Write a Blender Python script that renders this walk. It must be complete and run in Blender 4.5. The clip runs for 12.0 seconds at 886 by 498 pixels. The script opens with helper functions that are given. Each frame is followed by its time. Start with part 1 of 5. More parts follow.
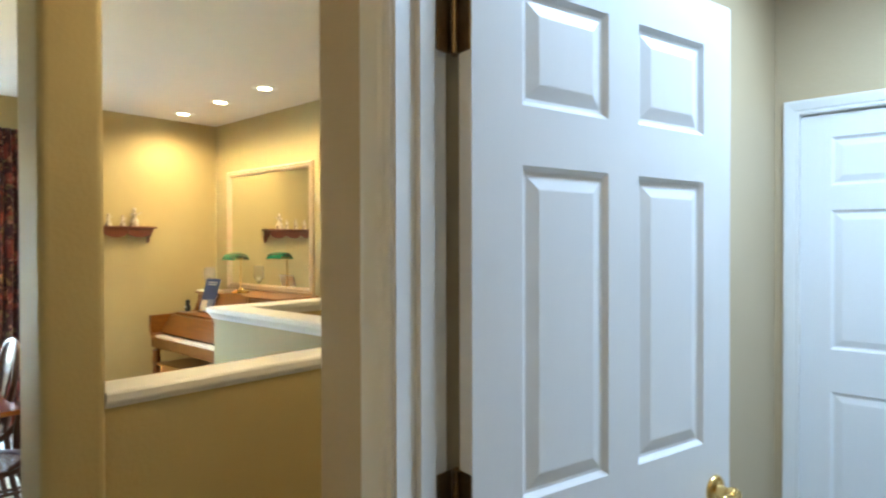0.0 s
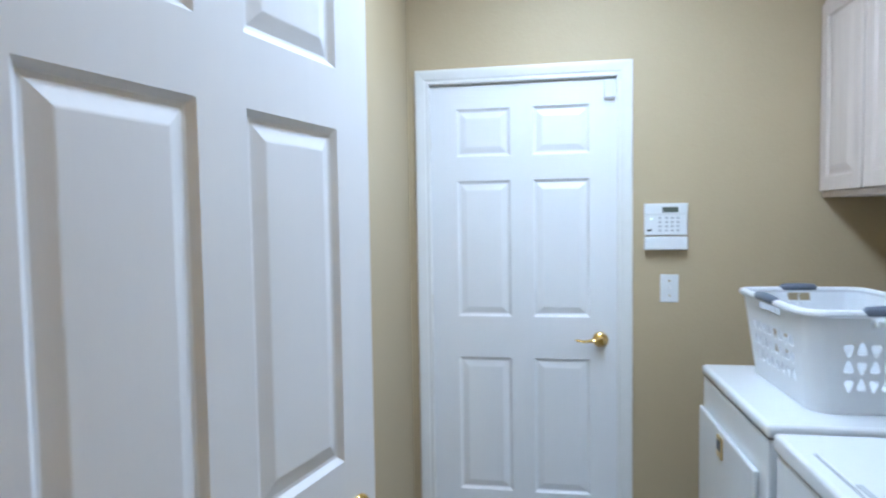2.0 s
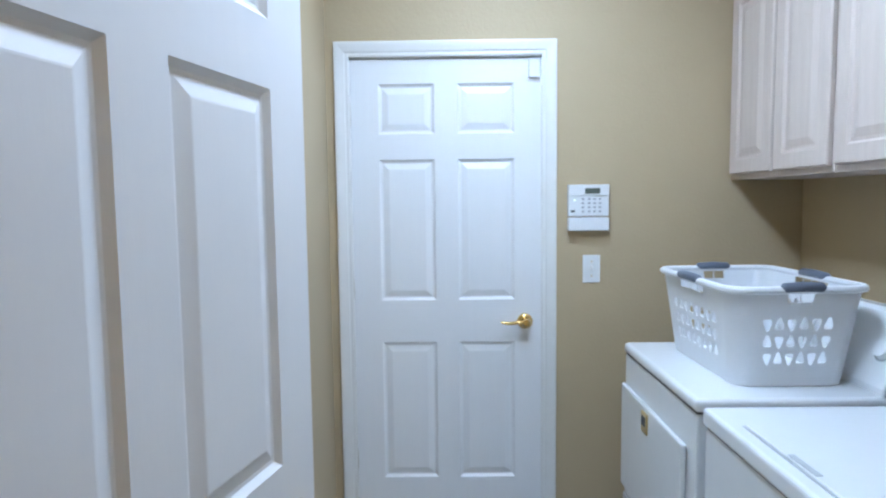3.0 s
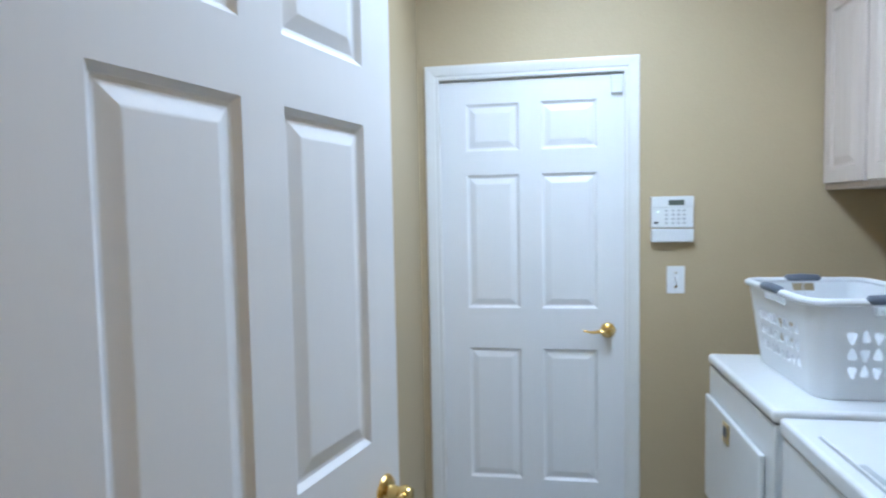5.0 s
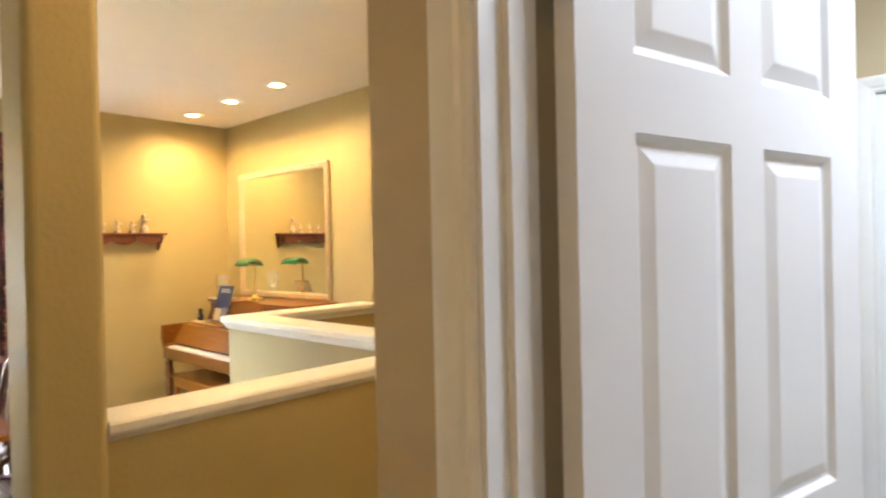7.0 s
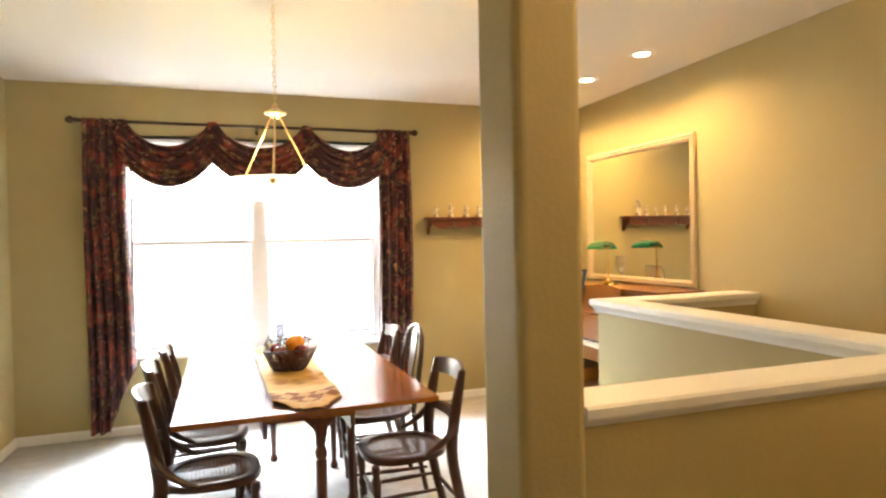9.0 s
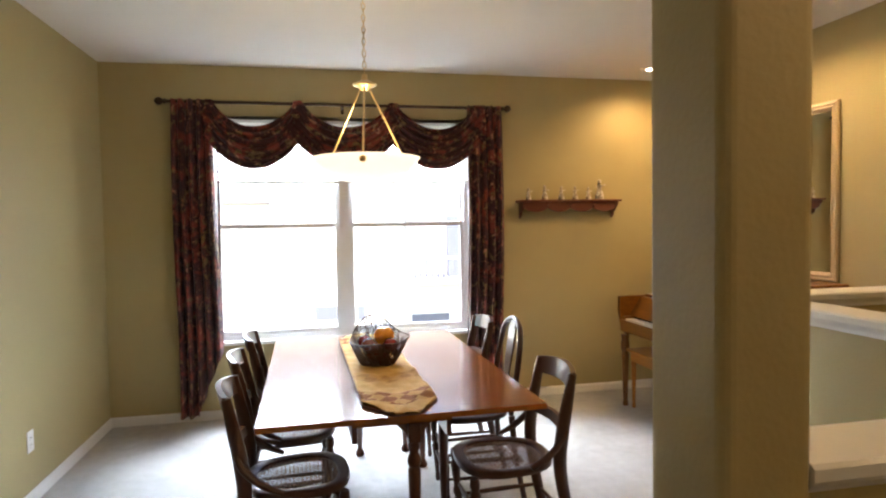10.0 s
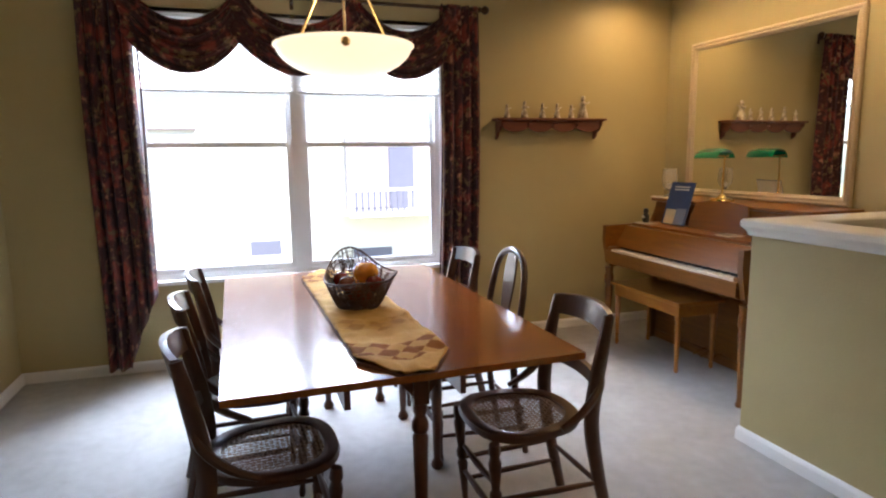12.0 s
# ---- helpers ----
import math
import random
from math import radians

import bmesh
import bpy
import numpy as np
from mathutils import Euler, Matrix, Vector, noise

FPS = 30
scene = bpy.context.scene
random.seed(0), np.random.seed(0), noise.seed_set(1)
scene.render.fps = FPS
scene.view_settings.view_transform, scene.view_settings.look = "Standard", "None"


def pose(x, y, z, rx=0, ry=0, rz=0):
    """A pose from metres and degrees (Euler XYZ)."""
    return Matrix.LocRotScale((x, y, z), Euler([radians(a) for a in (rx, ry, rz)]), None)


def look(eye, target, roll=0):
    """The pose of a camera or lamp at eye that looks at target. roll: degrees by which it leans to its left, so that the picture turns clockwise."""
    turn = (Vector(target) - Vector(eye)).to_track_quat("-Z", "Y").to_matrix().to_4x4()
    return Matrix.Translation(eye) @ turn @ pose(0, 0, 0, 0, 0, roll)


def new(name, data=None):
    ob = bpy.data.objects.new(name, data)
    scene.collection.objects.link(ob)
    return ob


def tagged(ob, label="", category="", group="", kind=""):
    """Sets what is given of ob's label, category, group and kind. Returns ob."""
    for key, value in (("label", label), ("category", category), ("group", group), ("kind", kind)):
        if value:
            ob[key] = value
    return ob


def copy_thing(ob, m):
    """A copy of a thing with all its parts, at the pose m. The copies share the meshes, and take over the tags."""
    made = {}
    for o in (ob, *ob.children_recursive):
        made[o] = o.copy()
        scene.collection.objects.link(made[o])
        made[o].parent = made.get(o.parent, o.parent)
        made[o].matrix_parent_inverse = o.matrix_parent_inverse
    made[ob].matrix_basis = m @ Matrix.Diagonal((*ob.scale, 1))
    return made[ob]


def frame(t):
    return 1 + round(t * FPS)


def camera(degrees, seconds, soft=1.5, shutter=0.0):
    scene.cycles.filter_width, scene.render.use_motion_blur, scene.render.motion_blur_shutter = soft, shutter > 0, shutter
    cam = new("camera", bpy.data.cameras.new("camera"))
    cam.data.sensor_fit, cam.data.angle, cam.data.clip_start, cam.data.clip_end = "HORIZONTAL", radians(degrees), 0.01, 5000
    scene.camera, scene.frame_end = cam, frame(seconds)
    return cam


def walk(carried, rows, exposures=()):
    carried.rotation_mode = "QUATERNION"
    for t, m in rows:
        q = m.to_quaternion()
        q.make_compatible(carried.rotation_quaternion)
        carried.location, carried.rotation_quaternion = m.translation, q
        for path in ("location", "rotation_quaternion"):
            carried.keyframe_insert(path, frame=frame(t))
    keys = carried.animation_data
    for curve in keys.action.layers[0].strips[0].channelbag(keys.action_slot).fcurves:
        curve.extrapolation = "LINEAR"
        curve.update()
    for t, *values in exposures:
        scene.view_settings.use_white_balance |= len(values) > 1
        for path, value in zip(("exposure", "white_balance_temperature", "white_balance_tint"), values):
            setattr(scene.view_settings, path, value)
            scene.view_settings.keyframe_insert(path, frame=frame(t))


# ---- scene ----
cam = camera(72.4, 12.0, soft=2.2, shutter=0.3)
ROWS = [
    (0.0, -0.0217, 0.0634, 1.4852, 41.93, -0.56, 0.14),
    (0.5, -0.0141, 0.1325, 1.4739, 34.69, -0.63, 0.16),
    (1.0, -0.0287, 0.2728, 1.4625, 27.35, -1.08, 0.30),
    (1.5, -0.0566, 0.3746, 1.4672, 19.35, -1.98, 0.72),
    (2.0, -0.1406, 0.4500, 1.4641, 9.46, -2.97, 0.88),
    (2.5, -0.2241, 0.5360, 1.4513, 0.68, -4.22, 0.86),
    (4.5, -0.2284, 0.4842, 1.4471, 0.68, -4.81, 0.25),
    (5.0, -0.1707, 0.3943, 1.4597, 9.57, -3.46, 1.10),
    (5.5, -0.1268, 0.3019, 1.4630, 19.27, -2.06, 1.61),
    (6.0, -0.1495, 0.2454, 1.4713, 27.37, -1.35, 1.46),
    (6.5, -0.1994, 0.2021, 1.4774, 35.09, -0.64, 1.27),
    (7.0, -0.2658, 0.1739, 1.4751, 42.83, -0.30, 1.25),
    (7.5, -0.3353, 0.1430, 1.4744, 50.81, -0.53, 1.42),
    (9.5, -0.8401, -0.0420, 1.4376, 75.85, -1.40, 0.98),
    (10.0, -1.0189, -0.0405, 1.4491, 78.46, -2.26, 0.94),
    (10.5, -1.1618, -0.1028, 1.4497, 77.78, -3.45, 0.93),
    (11.0, -1.3253, -0.2202, 1.4350, 74.53, -5.11, 0.63),
    (11.5, -1.4575, -0.2260, 1.3877, 72.49, -6.70, 0.69),
    (12.0, -1.6052, -0.1770, 1.3644, 72.22, -8.60, 0.65),
]
EXPO = [(0.0, 3.00, 5200, -2), (0.5, 3.08, 5550, 0), (1.5, 2.93, 5600, 4), (2.5, 2.72, 5450, 6), (4.5, 2.72, 5450, 6), (5.5, 2.77, 5750, 3), (6.0, 2.92, 5900, 6), (6.5, 3.10, 6200, 8),
        (7.0, 3.22, 6400, 10), (7.5, 3.52, 6700, 13), (9.5, 2.66, 6350, 10), (10.0, 2.12, 6050, 12), (10.5, 1.62, 5850, 13), (11.0, 1.47, 5800, 14), (11.5, 1.50, 5800, 14), (12.0, 1.68, 5800, 16)]
walk(cam, [(t, pose(x, y, z, 90 + pitch, roll, yaw)) for t, x, y, z, yaw, pitch, roll in ROWS], EXPO)

# ---- plan, metres ----
CEIL = 2.665           # ceiling height
WX = -5.825            # inner face of the window wall
MY = 3.09              # inner face of the mirror wall
SY = -1.577            # inner face of the long side wall
LY = 3.061             # laundry far wall
LX0, LX1 = -0.725, 1.24  # laundry side walls
DY0, DY1 = 0.715, 0.83  # wall with the laundry doorway
DX0, DX1 = -0.704, 0.070  # doorway
EX = 2.6               # wall behind the hall

# ---- world, sun, large lights ----
world = bpy.data.worlds.new("world")
scene.world = world
world.use_nodes = True
wn, wl = world.node_tree.nodes, world.node_tree.links
sky = wn.new("ShaderNodeTexSky")
sky.sky_type = "NISHITA"
sky.sun_disc = False
sky.sun_elevation, sky.sun_rotation = radians(50), radians(60)
wl.new(sky.outputs[0], wn["Background"].inputs["Color"])
wn["Background"].inputs["Strength"].default_value = 0.15


def area_light(name, place, size, power, color, direction, spread=180):
    data = bpy.data.lights.new(name, "AREA")
    data.shape, data.size, data.size_y, data.energy, data.color = "RECTANGLE", size[0], size[1], power, color
    data.spread = radians(spread)
    ob = new(name, data)
    ob.matrix_world = look(place, Vector(place) + Vector(direction))
    return ob


sun = new("sun", bpy.data.lights.new("sun", "SUN"))
sun.data.energy, sun.data.angle, sun.data.color = 5.0, radians(0.6), (1.0, 0.95, 0.86)
sun.matrix_world = look((0, 0, 20), Vector((0, 0, 20)) + Vector((-0.55, -0.35, -0.75)))
area_light("window_sky_light", (WX - 1.5, -0.20, 3.15), (2.4, 2.0), 195, (0.86, 0.93, 1.0), (1.0, 0.12, -0.80))
area_light("laundry_tube_light", (0.02, 1.95, CEIL - 0.06), (0.30, 1.15), 6.2, (0.75, 0.845, 1.0), (0, 0, -1))


# ---- mesh helpers ----
def mesh_of(name, bm, material, smooth=False):
    me = bpy.data.meshes.new(name)
    bmesh.ops.recalc_face_normals(bm, faces=bm.faces)
    bm.to_mesh(me)
    bm.free()
    if smooth:
        me.polygons.foreach_set("use_smooth", [True] * len(me.polygons))
        me.set_sharp_from_angle(angle=radians(40))
    if material:
        me.materials.append(material)
    return me


def part(name, bm, material, parent=None, label="", smooth=False, at=None):
    ob = new(name, mesh_of(name, bm, material, smooth))
    if parent:
        ob.parent = parent
    if at is not None:
        ob.matrix_basis = at
    return tagged(ob, label=label)


def thing(name, at, label, category, group=""):
    ob = new(name)
    ob.empty_display_size = 0.1
    ob.matrix_basis = at
    return tagged(ob, label, category, group)


def box(x0, x1, y0, y1, z0, z1, bevel=0.0, bm=None, segs=1):
    own = bm is None
    b = bmesh.new()
    bmesh.ops.create_cube(b, size=1.0)
    for v in b.verts:
        v.co = Vector(((x0 + x1) / 2 + v.co.x * (x1 - x0), (y0 + y1) / 2 + v.co.y * (y1 - y0), (z0 + z1) / 2 + v.co.z * (z1 - z0)))
    if bevel:
        bmesh.ops.bevel(b, geom=list(b.edges), offset=bevel, segments=segs, affect="EDGES", profile=0.5)
    if own:
        return b
    return merge(bm, b)


def merge(bm, other, m=None):
    if m is not None:
        other.transform(m)
    vs = {v: bm.verts.new(v.co) for v in other.verts}
    for f in other.faces:
        try:
            nf = bm.faces.new([vs[v] for v in f.verts])
            nf.smooth = f.smooth
        except ValueError:
            pass
    other.free()
    return bm


def lathe(profile, segs=20, bm=None, m=None):
    """Profile rows (radius, z), turned about z."""
    b = bmesh.new()
    rings = []
    for r, z in profile:
        if r < 1e-5:
            rings.append([b.verts.new((0, 0, z))])
        else:
            rings.append([b.verts.new((r * math.cos(2 * math.pi * i / segs), r * math.sin(2 * math.pi * i / segs), z)) for i in range(segs)])
    for a, c in zip(rings, rings[1:]):
        for i in range(segs):
            j = (i + 1) % segs
            q = [a[i % len(a)], a[j % len(a)], c[j % len(c)], c[i % len(c)]]
            q = [v for k, v in enumerate(q) if v not in q[:k]]
            if len(q) > 2:
                b.faces.new(q)
    for ring, low in ((rings[0], True), (rings[-1], False)):
        if len(ring) > 1:
            b.faces.new(ring[::-1] if low else ring)
    if bm is None:
        if m is not None:
            b.transform(m)
        return b
    return merge(bm, b, m)


def tube(points, radii, segs=8, bm=None, flat=1.0, closed=False):
    """A round bar through the points; radii: one or one a point; flat squeezes its second axis."""
    b = bmesh.new()
    pts = [Vector(p) for p in points]
    n = len(pts)
    rad = radii if hasattr(radii, "__len__") else [radii] * n
    rings = []
    side = None
    for i, p in enumerate(pts):
        if closed:
            d = pts[(i + 1) % n] - pts[i - 1]
        else:
            d = pts[min(i + 1, n - 1)] - pts[max(i - 1, 0)]
        d.normalize()
        if side is None:
            side = d.orthogonal() if abs(d.z) < 0.9 else Vector((1, 0, 0))
        side = (side - d * side.dot(d)).normalized()
        up = d.cross(side)
        rings.append([b.verts.new(p + rad[i] * (math.cos(2 * math.pi * k / segs) * side + flat * math.sin(2 * math.pi * k / segs) * up)) for k in range(segs)])
    pairs = list(zip(rings, rings[1:])) + ([(rings[-1], rings[0])] if closed else [])
    for a, c in pairs:
        for k in range(segs):
            l = (k + 1) % segs
            b.faces.new((a[k], a[l], c[l], c[k]))
    if not closed:
        b.faces.new(rings[0][::-1])
        b.faces.new(rings[-1])
    return b if bm is None else merge(bm, b)


def spline(points, steps=6):
    """Catmull-Rom through the points."""
    p = [Vector(q) for q in points]
    p = [p[0] * 2 - p[1]] + p + [p[-1] * 2 - p[-2]]
    out = []
    for i in range(1, len(p) - 2):
        for k in range(steps):
            t = k / steps
            a, b_, c, d = p[i - 1], p[i], p[i + 1], p[i + 2]
            out.append(0.5 * (2 * b_ + (c - a) * t + (2 * a - 5 * b_ + 4 * c - d) * t * t + (3 * b_ - a - 3 * c + d) * t ** 3))
    out.append(p[-2])
    return out


def prism(outline, z0, z1, bm=None, bevel=0.0, axis="z"):
    """A plate of the outline (u, v) between two heights along the axis."""
    b = bmesh.new()
    put = {"z": lambda u, v, w: (u, v, w), "x": lambda u, v, w: (w, u, v), "y": lambda u, v, w: (u, w, v)}[axis]
    low = [b.verts.new(put(u, v, z0)) for u, v in outline]
    top = [b.verts.new(put(u, v, z1)) for u, v in outline]
    n = len(outline)
    fl = b.faces.new(low[::-1])
    ft = b.faces.new(top)
    for i in range(n):
        b.faces.new((low[i], low[(i + 1) % n], top[(i + 1) % n], top[i]))
    if bevel:
        bmesh.ops.recalc_face_normals(b, faces=b.faces)
        bmesh.ops.bevel(b, geom=list(fl.edges) + list(ft.edges), offset=bevel, segments=2, affect="EDGES", profile=0.5)
    return b if bm is None else merge(bm, b)


def sweep(profile, path, bm=None):
    """Sweeps a closed profile (across, up) along a level path of (x, y), mitred; across points to the path's left."""
    b = bmesh.new()
    pts = [Vector(p) for p in path]
    rings = []
    for i, p in enumerate(pts):
        d0 = (pts[i] - pts[i - 1]).normalized() if i else (pts[1] - pts[0]).normalized()
        d1 = (pts[i + 1] - pts[i]).normalized() if i < len(pts) - 1 else d0
        n0, n1 = Vector((-d0.y, d0.x)), Vector((-d1.y, d1.x))
        n = (n0 + n1).normalized()
        n = n / max(n.dot(n0), 0.3)
        rings.append([b.verts.new((p.x + n.x * u, p.y + n.y * u, v)) for u, v in profile])
    k = len(profile)
    for a, c in zip(rings, rings[1:]):
        for j in range(k):
            b.faces.new((a[j], a[(j + 1) % k], c[(j + 1) % k], c[j]))
    b.faces.new(rings[0][::-1])
    b.faces.new(rings[-1])
    return b if bm is None else merge(bm, b)


# ---- materials ----
def material(name, color, rough=0.5, metal=0.0, second=None, scale=6.0, mix=0.5, bump=0.0, bump_scale=60.0, stretch=None,
             coat=0.0, alpha=None, transmission=0.0, ior=1.45, sheen=0.0, translucent=0.0, rough_var=0.0):
    """Principled surface; a slow and a fine noise blend the two colours, a third gives relief."""
    m = bpy.data.materials.new(name)
    m.use_nodes = True
    n, l = m.node_tree.nodes, m.node_tree.links
    p = n["Principled BSDF"]
    p.inputs["Base Color"].default_value = (*color, 1)
    p.inputs["Roughness"].default_value = rough
    p.inputs["Metallic"].default_value = metal
    p.inputs["Coat Weight"].default_value = coat
    p.inputs["Coat Roughness"].default_value = 0.12
    p.inputs["Transmission Weight"].default_value = transmission
    p.inputs["IOR"].default_value = ior
    p.inputs["Sheen Weight"].default_value = sheen
    tc = n.new("ShaderNodeTexCoord")
    mp = n.new("ShaderNodeMapping")
    l.new(tc.outputs["Object"], mp.inputs["Vector"])
    if stretch:
        mp.inputs["Scale"].default_value = stretch
    if second:
        a = n.new("ShaderNodeTexNoise")
        a.inputs["Scale"].default_value, a.inputs["Detail"].default_value = scale, 5
        b = n.new("ShaderNodeTexNoise")
        b.inputs["Scale"].default_value, b.inputs["Detail"].default_value = scale * 9, 3
        add = n.new("ShaderNodeMix")
        add.data_type = "FLOAT"
        add.inputs[0].default_value = 0.35
        ramp = n.new("ShaderNodeMapRange")
        ramp.inputs["From Min"].default_value, ramp.inputs["From Max"].default_value = 0.5 - mix / 2, 0.5 + mix / 2
        mixc = n.new("ShaderNodeMix")
        mixc.data_type = "RGBA"
        mixc.inputs[6].default_value, mixc.inputs[7].default_value = (*color, 1), (*second, 1)
        l.new(mp.outputs[0], a.inputs["Vector"])
        l.new(mp.outputs[0], b.inputs["Vector"])
        l.new(a.outputs[0], add.inputs[2])
        l.new(b.outputs[0], add.inputs[3])
        l.new(add.outputs[0], ramp.inputs["Value"])
        l.new(ramp.outputs[0], mixc.inputs[0])
        l.new(mixc.outputs[2], p.inputs["Base Color"])
        if rough_var:
            rr = n.new("ShaderNodeMapRange")
            rr.inputs["To Min"].default_value, rr.inputs["To Max"].default_value = rough, rough + rough_var
            l.new(add.outputs[0], rr.inputs["Value"])
            l.new(rr.outputs[0], p.inputs["Roughness"])
    if bump:
        c = n.new("ShaderNodeTexNoise")
        c.inputs["Scale"].default_value, c.inputs["Detail"].default_value = bump_scale, 4
        bp = n.new("ShaderNodeBump")
        bp.inputs["Strength"].default_value, bp.inputs["Distance"].default_value = bump, 0.01
        l.new(mp.outputs[0], c.inputs["Vector"])
        l.new(c.outputs[0], bp.inputs["Height"])
        l.new(bp.outputs[0], p.inputs["Normal"])
    return m


WALL = material("wall_paint", (0.452, 0.366, 0.228), 0.55, second=(0.482, 0.390, 0.246), scale=1.2, bump=0.10, bump_scale=90, rough_var=0.1)
DINING = material("olive_gold_wall_paint", (0.380, 0.315, 0.146), 0.5, second=(0.408, 0.340, 0.160), scale=1.1, bump=0.12, bump_scale=80, rough_var=0.12)
CEILING = material("ceiling_paint", (0.74, 0.70, 0.64), 0.8, second=(0.70, 0.67, 0.61), scale=1.0, bump=0.2, bump_scale=60)
TRIM = material("white_gloss_trim", (0.76, 0.76, 0.75), 0.32, second=(0.70, 0.70, 0.68), scale=3, bump=0.03, bump_scale=70)
DOORW = material("white_door_paint", (0.76, 0.77, 0.785), 0.36, second=(0.74, 0.75, 0.765), scale=4, bump=0.025, bump_scale=30, stretch=(12, 12, 0.8))
CARPET = material("pale_carpet", (0.565, 0.56, 0.545), 0.95, second=(0.35, 0.345, 0.335), scale=1.7, mix=0.40, bump=0.9, bump_scale=260, sheen=0.2)
BRASS = material("polished_brass", (0.80, 0.58, 0.22), 0.16, 1.0, second=(0.70, 0.48, 0.17), scale=20)
AGED = material("aged_brass_hinge", (0.12, 0.085, 0.045), 0.42, 0.9, second=(0.22, 0.15, 0.07), scale=30)
APPL = material("white_enamel", (0.78, 0.80, 0.81), 0.22, second=(0.74, 0.76, 0.78), scale=3, coat=0.4, bump=0.02, bump_scale=25)
CABW = material("whitewashed_maple", (0.60, 0.52, 0.465), 0.45, second=(0.52, 0.445, 0.39), scale=5, stretch=(9, 9, 0.7), bump=0.05, bump_scale=40)
# the table's cherry with the shade under the top put into its colour
SHADEDW = material("cherry_with_painted_shade", (0.105, 0.030, 0.010), 0.3, second=(0.075, 0.020, 0.008), scale=8, stretch=(6, 6, 1), coat=0.4)
TABLEW = material("polished_cherry", (0.27, 0.084, 0.013), 0.13, second=(0.18, 0.048, 0.008), scale=3, stretch=(1.2, 14, 8), coat=0.7, bump=0.03, bump_scale=14, rough_var=0.08)
CHAIRW = material("dark_walnut", (0.042, 0.011, 0.004), 0.34, second=(0.062, 0.018, 0.007), scale=6, stretch=(3, 3, 1), coat=0.7)
PIANOW = material("honey_walnut_veneer", (0.225, 0.084, 0.005), 0.36, second=(0.125, 0.041, 0.003), scale=3, stretch=(1, 6, 14), coat=0.06, bump=0.02)
VINYL = material("white_window_vinyl", (0.78, 0.78, 0.78), 0.4, second=(0.74, 0.74, 0.75), scale=4)
DARK = material("black_plastic", (0.015, 0.015, 0.017), 0.3, second=(0.022, 0.022, 0.024), scale=30)

# ---- structure ----
def structure(name, bm, material, label=""):
    return tagged(part(name, bm, material), label=label, kind="structure")


structure("floor", box(WX - 0.2, EX + 0.2, SY - 0.2, 3.4, -0.12, 0.0), CARPET, "pale grey cut-pile carpet with faint stains")
structure("ceiling", box(WX - 0.2, EX + 0.2, SY - 0.2, 3.4, CEIL, CEIL + 0.1), CEILING, "off-white textured plaster ceiling")

WY0, WY1, WZ0, WZ1 = -0.85, 1.168, 0.590, 2.27   # window opening
b = box(WX - 0.15, WX, SY - 0.15, WY0, 0, CEIL)
box(WX - 0.15, WX, WY1, MY + 0.15, 0, CEIL, bm=b)
box(WX - 0.15, WX, WY0, WY1, 0, WZ0, bm=b)
box(WX - 0.15, WX, WY0, WY1, WZ1, CEIL, bm=b)
structure("wall_window", b, DINING, "olive-gold painted wall around the wide window")
structure("wall_side", box(WX, EX, SY - 0.15, SY, 0, CEIL), DINING, "olive-gold painted long side wall")
structure("wall_mirror", box(WX, -0.903, MY, MY + 0.15, 0, CEIL), DINING, "olive-gold painted wall behind the piano")
structure("wall_hall_end", box(EX, EX + 0.15, SY - 0.15, DY1, 0, CEIL), WALL, "tan painted wall at the hall's end")
structure("wall_laundry_side", box(-0.903, LX0, DY0 + 0.004, LY + 0.15, 0, CEIL), WALL, "tan painted wall beside the laundry door")
b = box(LX0, -0.645, LY, LY + 0.15, 0, CEIL)
box(0.175, LX1 + 0.13, LY, LY + 0.15, 0, CEIL, bm=b)
box(-0.645, 0.175, LY, LY + 0.15, 2.055, CEIL, bm=b)
structure("wall_laundry_far", b, WALL, "tan painted laundry wall round the far door")
structure("wall_laundry_appliances", box(LX1, LX1 + 0.13, DY1, LY, 0, CEIL), WALL, "tan painted wall behind the washer and dryer")
b = box(LX0, DX0 - 0.02, DY0, DY1, 0, CEIL)
box(DX1 + 0.02, EX, DY0, DY1, 0, CEIL, bm=b)
box(DX0 - 0.02, DX1 + 0.02, DY0, DY1, 2.06, CEIL, bm=b)
structure("wall_laundry_doorway", b, WALL, "tan painted wall pierced by the laundry doorway")
structure("column", box(-1.965, -1.765, 0.510, 0.662, 0, CEIL, 0.020, segs=4), DINING, "square drywall column with rounded corners")
structure("half_wall_hall", box(-1.908, -1.780, 0.662, 2.145, 0, 1.060), DINING, "low drywall partition along the hall")
structure("half_wall_dining", box(-3.80, -1.908, 2.015, 2.145, 0, 1.04), DINING, "low drywall partition beside the dining area")
structure("half_wall_piano", box(-3.80, -3.67, 2.145, MY, 0, 1.04), DINING, "low drywall partition beside the piano")
CAPP = [(-0.065, -0.045), (-0.075, -0.045), (-0.080, -0.03), (-0.088, -0.018), (-0.098, -0.008), (-0.102, 0.0), (-0.102, 0.022), (-0.094, 0.030),
        (0.094, 0.030), (0.102, 0.022), (0.102, 0.0), (0.098, -0.008), (0.088, -0.018), (0.080, -0.03), (0.075, -0.045), (0.065, -0.045), (0.065, 0.0), (-0.065, 0.0)]
structure("half_wall_cap", sweep([(u * 0.76, v * 0.85 + 1.062) for u, v in CAPP], [(-1.844, 0.662), (-1.844, 2.182)]), TRIM, "white moulded wooden cap on the low wall")
structure("half_wall_cap", sweep([(u, v + 1.040) for u, v in CAPP], [(-1.922, 2.080), (-3.735, 2.080), (-3.735, MY)]), TRIM, "white moulded wooden cap on the low wall")


